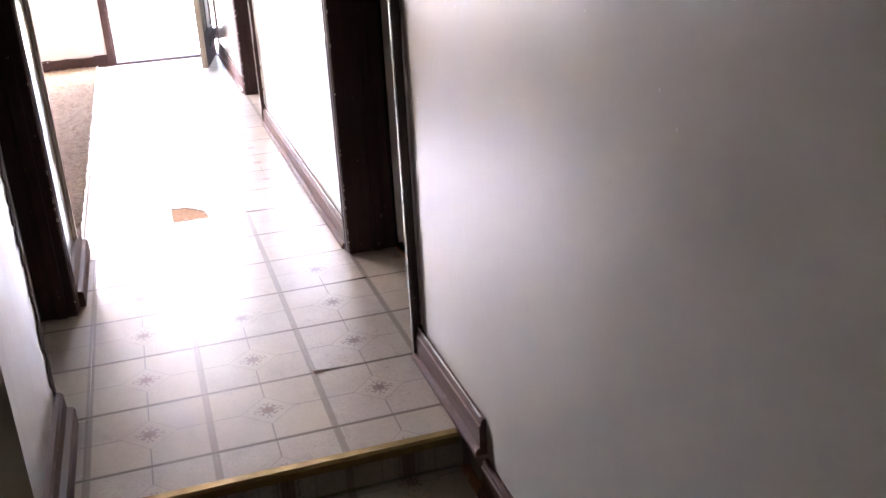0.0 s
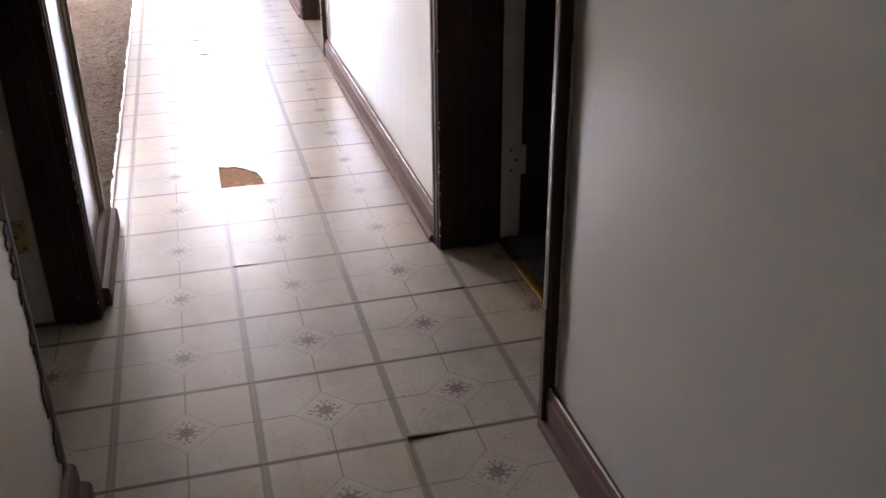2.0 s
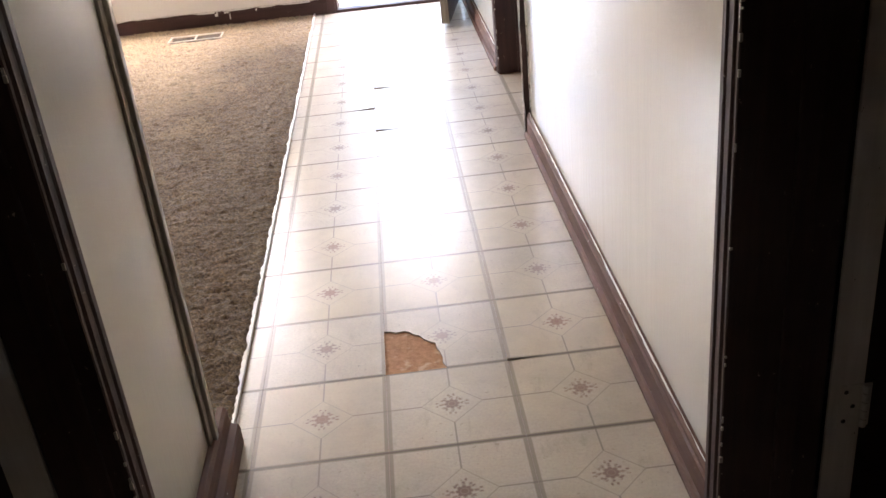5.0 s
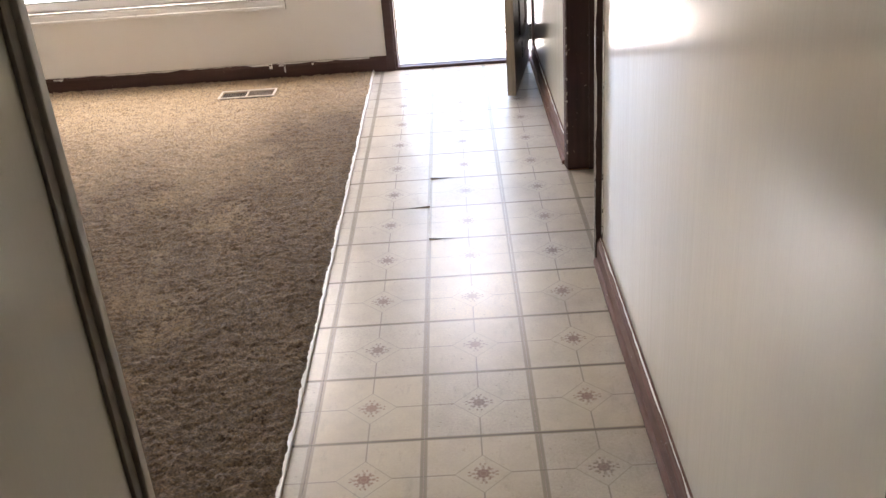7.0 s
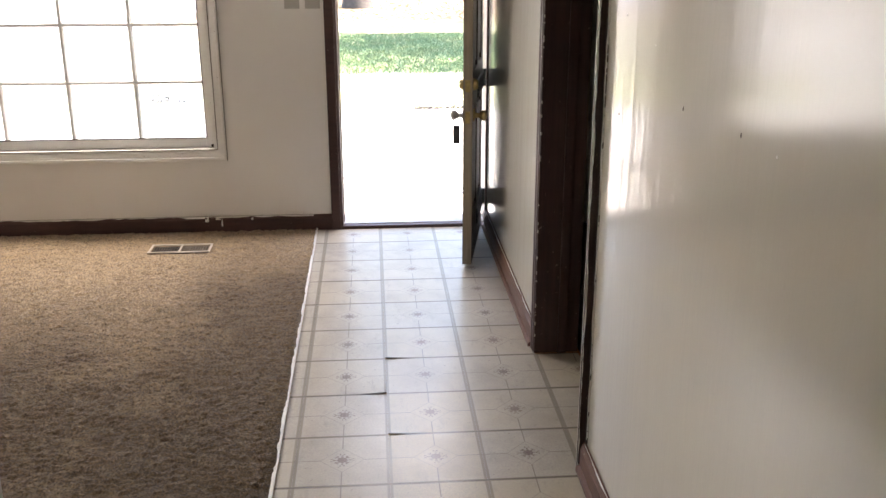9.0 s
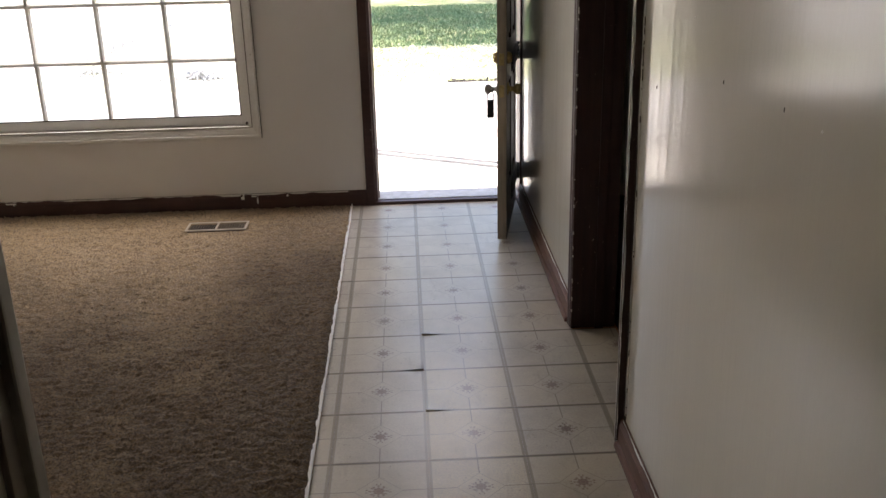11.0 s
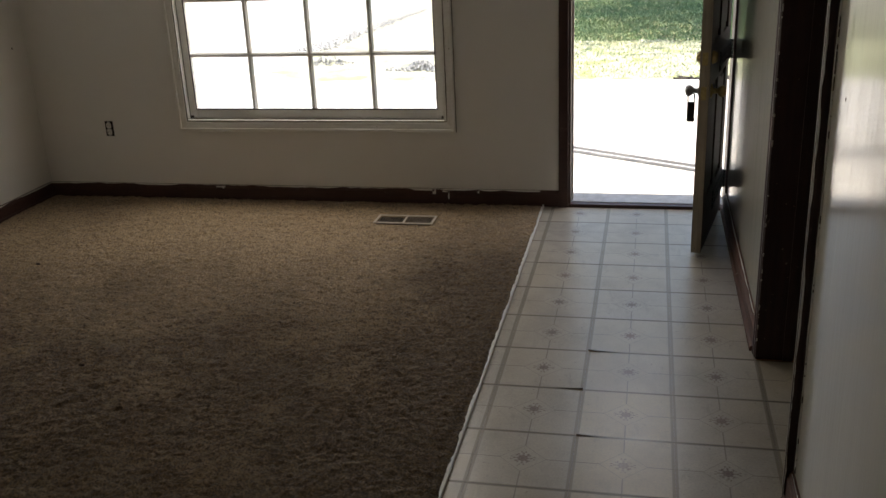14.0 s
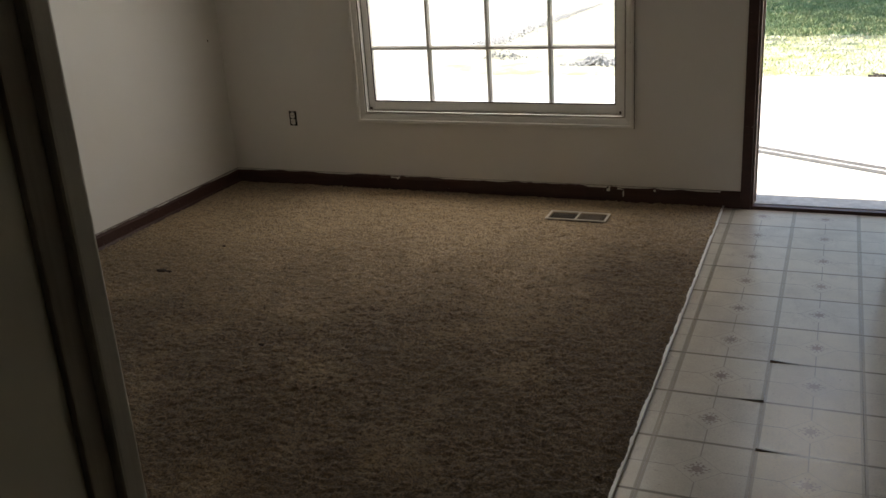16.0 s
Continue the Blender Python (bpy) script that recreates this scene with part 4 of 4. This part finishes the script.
tree("shade_tree", 9.8, 17.0, 0.30, 12, 110, 14, "leafy lawn tree shading the grass further off")


def scatter_blades(name, n, x0, x1, y0, y1, h, material, label, category, seed, flat=False):
    g = np.random.RandomState(seed)
    x, y, a = g.uniform(x0, x1, n), g.uniform(y0, y1, n), g.uniform(0, 2 * np.pi, n)
    hh = g.uniform(0.5, 1.0, n) * h
    w = 0.010 if not flat else 0.05
    c, s = np.cos(a) * w, np.sin(a) * w
    lean = g.uniform(-0.6, 0.6, (n, 2)) * h * (3 if flat else 1)
    z = np.full(n, GZ)
    v = np.stack([np.stack([x - c, y - s, z], 1), np.stack([x + c, y + s, z + (0.012 if flat else 0)], 1), np.stack([x + lean[:, 0], y + lean[:, 1], z + hh], 1)], 1).reshape(-1, 3)
    me = bpy.data.meshes.new(name)
    me.from_pydata(v.tolist(), [], np.arange(3 * n).reshape(-1, 3).tolist())
    me.materials.append(material)
    return tagged(new(name, me), label, category, kind="stuff")


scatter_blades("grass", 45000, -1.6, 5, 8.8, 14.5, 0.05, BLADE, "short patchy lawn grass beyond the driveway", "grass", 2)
scatter_blades("sun_tinted_grass", 10000, -1.5, 4, 5.95, 8.9, 0.035, SUN_TINT_BLADE, "lawn grass beside the driveway with sunlight painted into its colour", "grass", 8)
scatter_blades("leaf_litter", 12000, -6, 7, 17.6, 27, 0.02, LITTER, "brown fallen leaves under the trees", "fallen leaves", 4, True)


def rubble_mound(name, cx, cy, n, length, size, label, seed):
    """Broken stones heaped up towards the middle."""
    rnd = random.Random(seed)
    bm = bmesh.new()
    for _ in range(n):
        a, b = rnd.gauss(0, length), rnd.gauss(0, length * 0.4)
        top = 0.12 * math.exp(-(a * a / (length * length) + b * b / (length * length * 0.16)) * 0.6)
        sz = size * rnd.uniform(0.4, 1)
        m = Matrix.Translation((cx + a, cy + b, GZ + rnd.uniform(0, 1) * top + sz * 0.2)) @ Euler((rnd.uniform(0, 3), rnd.uniform(0, 3), rnd.uniform(0, 3))).to_matrix().to_4x4() @ Matrix.Diagonal((sz, sz * rnd.uniform(0.6, 1), sz * 0.6, 1))
        bmesh.ops.create_icosphere(bm, subdivisions=1, radius=0.5, matrix=m)
    return tagged(new(name, mesh_of(name, bm, STONE)), label, "stones", kind="stuff")


rubble_mound("stone_heap", -2.22, 6.6, 300, 0.15, 0.07, "small heap of grey stones at the lawn edge", 6)
rubble_mound("stone_heap", -3.6, 7.1, 110, 0.15, 0.05, "low heap of grey stones beside the driveway", 27)
# small stones added in place of a dark wedge along the driveway edge
rnd = random.Random(61)
bm = bmesh.new()
for i in range(620):
    f = (i / 619) ** 1.5
    sz = 0.085 * (1 - 0.55 * f) * rnd.uniform(0.5, 1.1)
    m = Matrix.Translation((-4.25 + 0.50 * f + rnd.gauss(0, 0.085 * (1 - f) + 0.02), 8.2 + 5.2 * f + rnd.uniform(-0.1, 0.1), GZ + sz * 0.25)) @ Euler((rnd.uniform(0, 3), rnd.uniform(0, 3), rnd.uniform(0, 3))).to_matrix().to_4x4() @ Matrix.Diagonal((sz, sz * 0.8, sz * 0.6, 1))
    bmesh.ops.create_icosphere(bm, subdivisions=1, radius=0.5, matrix=m)
tagged(new("stone_edging", mesh_of("stone_edging", bm, STONE)), "grey stones standing in for a dark wedge along the driveway edge", "stones", kind="stuff")

post = thing("marker_post", "thin grey metal post standing on the lawn", "post", pose(1.80, 22.1, GZ))
bm = bmesh.new()
lathe(bm, ((0.03, 0.0), (0.03, 1.55), (0.022, 1.58)), Matrix.Identity(4), 10)
part("pole", bm, RAIL_GREY, post)
bm = bmesh.new()
lathe(bm, ((0.032, 1.58), (0.036, 1.60), (0.02, 1.63), (0.002, 1.635)), Matrix.Identity(4), 10)
part("cap", bm, ALU, post)
rnd = random.Random(19)
bm = bmesh.new()
for _ in range(150):
    sz = rnd.uniform(0.012, 0.04)
    m = Matrix.Translation((rnd.uniform(0.75, 1.5), 5.86 + rnd.gauss(0, 0.05), GZ + sz * 0.2)) @ Euler((rnd.uniform(0, 3), rnd.uniform(0, 3), 0)).to_matrix().to_4x4() @ Matrix.Diagonal((sz * 1.6, sz, sz * 0.5, 1))
    bmesh.ops.create_icosphere(bm, subdivisions=1, radius=0.5, matrix=m)
tagged(new("soil_clods", mesh_of("soil_clods", bm, BARK)), "dark clods of soil along the driveway edge", "soil", kind="stuff")

# ---- carpet pile ----


def carpet_pile():
    """A dense uneven pile surface: jittered clumps on a fine grid."""
    g = np.random.RandomState(12)
    d = 0.0085
    xs, ys = np.arange(ROOM_X + 0.02, -0.061, d), np.arange(ROOM_Y + 0.012, YF - 0.016, d)
    gx, gy = np.meshgrid(xs, ys)
    nx, ny = len(xs), len(ys)
    coarse = g.normal(0, 1, (ny // 5 + 3, nx // 5 + 3))
    iy, ix = np.arange(ny) / 5, np.arange(nx) / 5
    y0, x0 = iy.astype(int), ix.astype(int)
    fy, fx = (iy - y0)[:, None], (ix - x0)[None]
    soft = (coarse[y0][:, x0] * (1 - fy) * (1 - fx) + coarse[y0 + 1][:, x0] * fy * (1 - fx) + coarse[y0][:, x0 + 1] * (1 - fy) * fx + coarse[y0 + 1][:, x0 + 1] * fy * fx)
    z = 0.0085 + 0.0019 * soft + g.normal(0, 0.0031, (ny, nx))
    edge = np.minimum.reduce([gx - xs[0], xs[-1] - gx, gy - ys[0], ys[-1] - gy])
    z = np.where(edge < d * 0.5, 0.0005, z)
    z = np.where((np.abs(gx + 0.772) < 0.170) & (np.abs(gy + 0.072) < 0.076), 0.0015, z)
    gx, gy = gx + g.uniform(-0.3, 0.3, gx.shape) * d, gy + g.uniform(-0.3, 0.3, gx.shape) * d
    v = np.stack([gx, gy, z], 2).reshape(-1, 3)
    a = (np.arange(ny - 1)[:, None] * nx + np.arange(nx - 1)[None]).reshape(-1)
    me = bpy.data.meshes.new("carpet_pile")
    me.from_pydata(v.tolist(), [], np.stack([a, a + 1, a + nx + 1, a + nx], 1).tolist())
    me.polygons.foreach_set("use_smooth", [True] * len(me.polygons))
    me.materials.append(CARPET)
    return tagged(new("carpet_pile", me), "matted tan brown carpet pile, soiled walking lane, painted falloff away from the window", "carpet", kind="stuff")


carpet_pile()
bm = bmesh.new()
for x, y, r in ((-2.57, -1.28, 0.035), (-2.52, -1.285, 0.018), (-2.46, -0.9, 0.012), (-1.6, -1.9, 0.014)):
    lathe(bm, ((r, 0.006), (r * 0.8, 0.015), (r * 0.3, 0.017)), Matrix.Translation((x, y, 0)) @ Matrix.Diagonal((1, 0.45, 1, 1)), 9)
tagged(new("carpet_debris", mesh_of("carpet_debris", bm, RAGGED)), "dark bits of debris lying on the carpet", "debris", kind="stuff")

# ---- floor tiles ----
T = 0.305
tiles = tagged(new("floor_hall"), "worn cream vinyl tiles with diamond and rosette print", "floor", kind="structure")
HALF = T / 2 - 0.00015
tile_cache = {}


def tile_mesh(x0, x1, y0, y1, lift=None):
    """A cut of one tile, round the whole tile's centre; lift raises one corner."""
    key = (round(x0, 4), round(x1, 4), round(y0, 4), round(y1, 4), lift)
    if key not in tile_cache:
        bm = bmesh.new()
        c = 0.0002
        n = 6 if lift else 1
        top = [[bm.verts.new((x0 + c + (x1 - x0 - 2 * c) * i / n, y0 + c + (y1 - y0 - 2 * c) * j / n, 0)) for i in range(n + 1)] for j in range(n + 1)]
        if lift:
            for row in top:
                for v in row:
                    d = math.hypot(v.co.x - lift[0] * HALF, v.co.y - lift[1] * HALF)
                    v.co.z += lift[2] * max(0, 1 - d / 0.12) ** 1.5
        for j in range(n):
            for i in range(n):
                bm.faces.new((top[j][i], top[j][i + 1], top[j + 1][i + 1], top[j + 1][i]))
        rim = [top[0][i] for i in range(n + 1)] + [top[j][n] for j in range(1, n + 1)] + [top[n][i] for i in range(n - 1, -1, -1)] + [top[j][0] for j in range(n - 1, 0, -1)]
        low = []
        for v in rim:
            sx, sy = (1 if v.co.x > (x0 + x1) / 2 else -1), (1 if v.co.y > (y0 + y1) / 2 else -1)
            low.append(bm.verts.new((v.co.x + sx * c * (abs(v.co.x - x0) < 2 * c or abs(v.co.x - x1) < 2 * c), v.co.y + sy * c * (abs(v.co.y - y0) < 2 * c or abs(v.co.y - y1) < 2 * c), v.co.z - 0.0035)))
        for i in range(len(rim)):
            j = (i + 1) % len(rim)
            bm.faces.new((rim[j], rim[i], low[i], low[j]))
        tile_cache[key] = mesh_of("tile", bm, TILE)
    return tile_cache[key]


def lay(cx, cy, x0, x1, y0, y1, z, lift=None):
    """The part of the tile centred at cx, cy that lies inside the field."""
    a, b = max(-HALF, x0 - cx), min(HALF, x1 - cx)
    c, d = max(-HALF, y0 - cy), min(HALF, y1 - cy)
    if b - a < 0.012 or d - c < 0.012:
        return None
    ob = new("tile", tile_mesh(a, b, c, d, lift))
    ob.location = (cx, cy, z)
    ob.parent = tiles
    return ob


LIFTS = {(1, 5): (-1, -1, 0.007), (0, 6): (1, -1, 0.006), (1, 7): (-1, -1, 0.006), (2, 18): (-1, -1, 0.006), (1, 15): (-1, -1, 0.003), (2, 13): (-1, -1, 0.004), (2, 16): (1, -1, 0.003)}
tile_rng = random.Random(7)
for k in range(-1, 21):
    cy = -(k - 1) * T - T / 2
    for i in range(-1, 4):
        cx = i * T + T / 2
        if (i, k) == (1, 13):
            continue
        z = tile_rng.uniform(-0.0004, 0.0004)
        if i == 3:
            for a, b in ((-2.386, -1.515), (-5.510, -4.635)):
                ob = lay(cx, cy, 3 * T, 1.09, a, b, z)
        elif i == -1:
            lay(cx, cy, -0.052, 0.0, -4.16, YF, z)
            lay(cx, cy, XL, 0.0, -4.78, -4.16, z)
            lay(cx, cy, -0.30, 0.0, -5.513, -4.78, z)
            lay(cx, cy, XL + 0.028, 0.0, STEP_Y + 0.02, -5.515, z)
        else:
            ob = lay(cx, cy, 0, 3 * T, STEP_Y + 0.02, YF - 0.013, z, LIFTS.get((i, k)))
            if ob and i == 1 and k in (7, 8, 9):
                ob.data = ob.data.copy()
                ob.data.materials[0] = TILE_WARM
                ob["label"] = "yellowed tile of a warmer tone"
# the tile with its corner broken away
bm = bmesh.new()
ring = [(HALF, -HALF), (HALF, HALF), (-HALF, HALF)]
steps = 14
for s in range(steps + 1):
    f = s / steps
    a = math.pi / 2 * (1 - f)
    rx, ry = 0.150, 0.205
    wob = 1 + 0.025 * math.sin(s * 2.3) + 0.02 * math.sin(s * 5.1)
    ring.append((-HALF + max(0.0, rx * math.cos(a) * wob) if s else -HALF, -HALF + max(0.0, ry * math.sin(a) ** 0.9 * wob) if s < steps else -HALF))
prism(bm, [(x, y, -0.0035) for x, y in ring], (0, 0, 0.0035))
broken = new("broken_tile", mesh_of("broken_tile", bm, TILE))
broken.location, broken.parent = (1.5 * T, -12.5 * T, 0.0), tiles
broken["label"] = "tile with its corner broken off, brown board showing"
# riser and landing tiles
riser_tile = boxes((-HALF, HALF, -0.003, 0.0, -0.105, -0.026), bevel=0.0008)
riser_mesh = mesh_of("tile", riser_tile, TILE)
for i in range(3):
    ob = new("tile", riser_mesh)
    ob.location, ob.parent = (i * T + T / 2, STEP_Y + 0.018, 0), tiles
landing_tiles = tagged(new("floor_landing_tiles"), "worn cream vinyl tiles of the lower landing", "floor", kind="structure")
for k in range(20, 31):
    cy = -(k - 1) * T - T / 2
    for i in range(-5, 4):
        cx = i * T + T / 2
        a, b = max(-HALF, -1.5 - cx), min(HALF, XR - 0.03 - cx)
        c, d = max(-HALF, -9.3 - cy), min(HALF, STEP_Y + 0.014 - cy)
        if b - a > 0.012 and d - c > 0.012:
            ob = new("tile", tile_mesh(a, b, c, d))
            ob.location, ob.parent = (cx, cy, LOW), landing_tiles
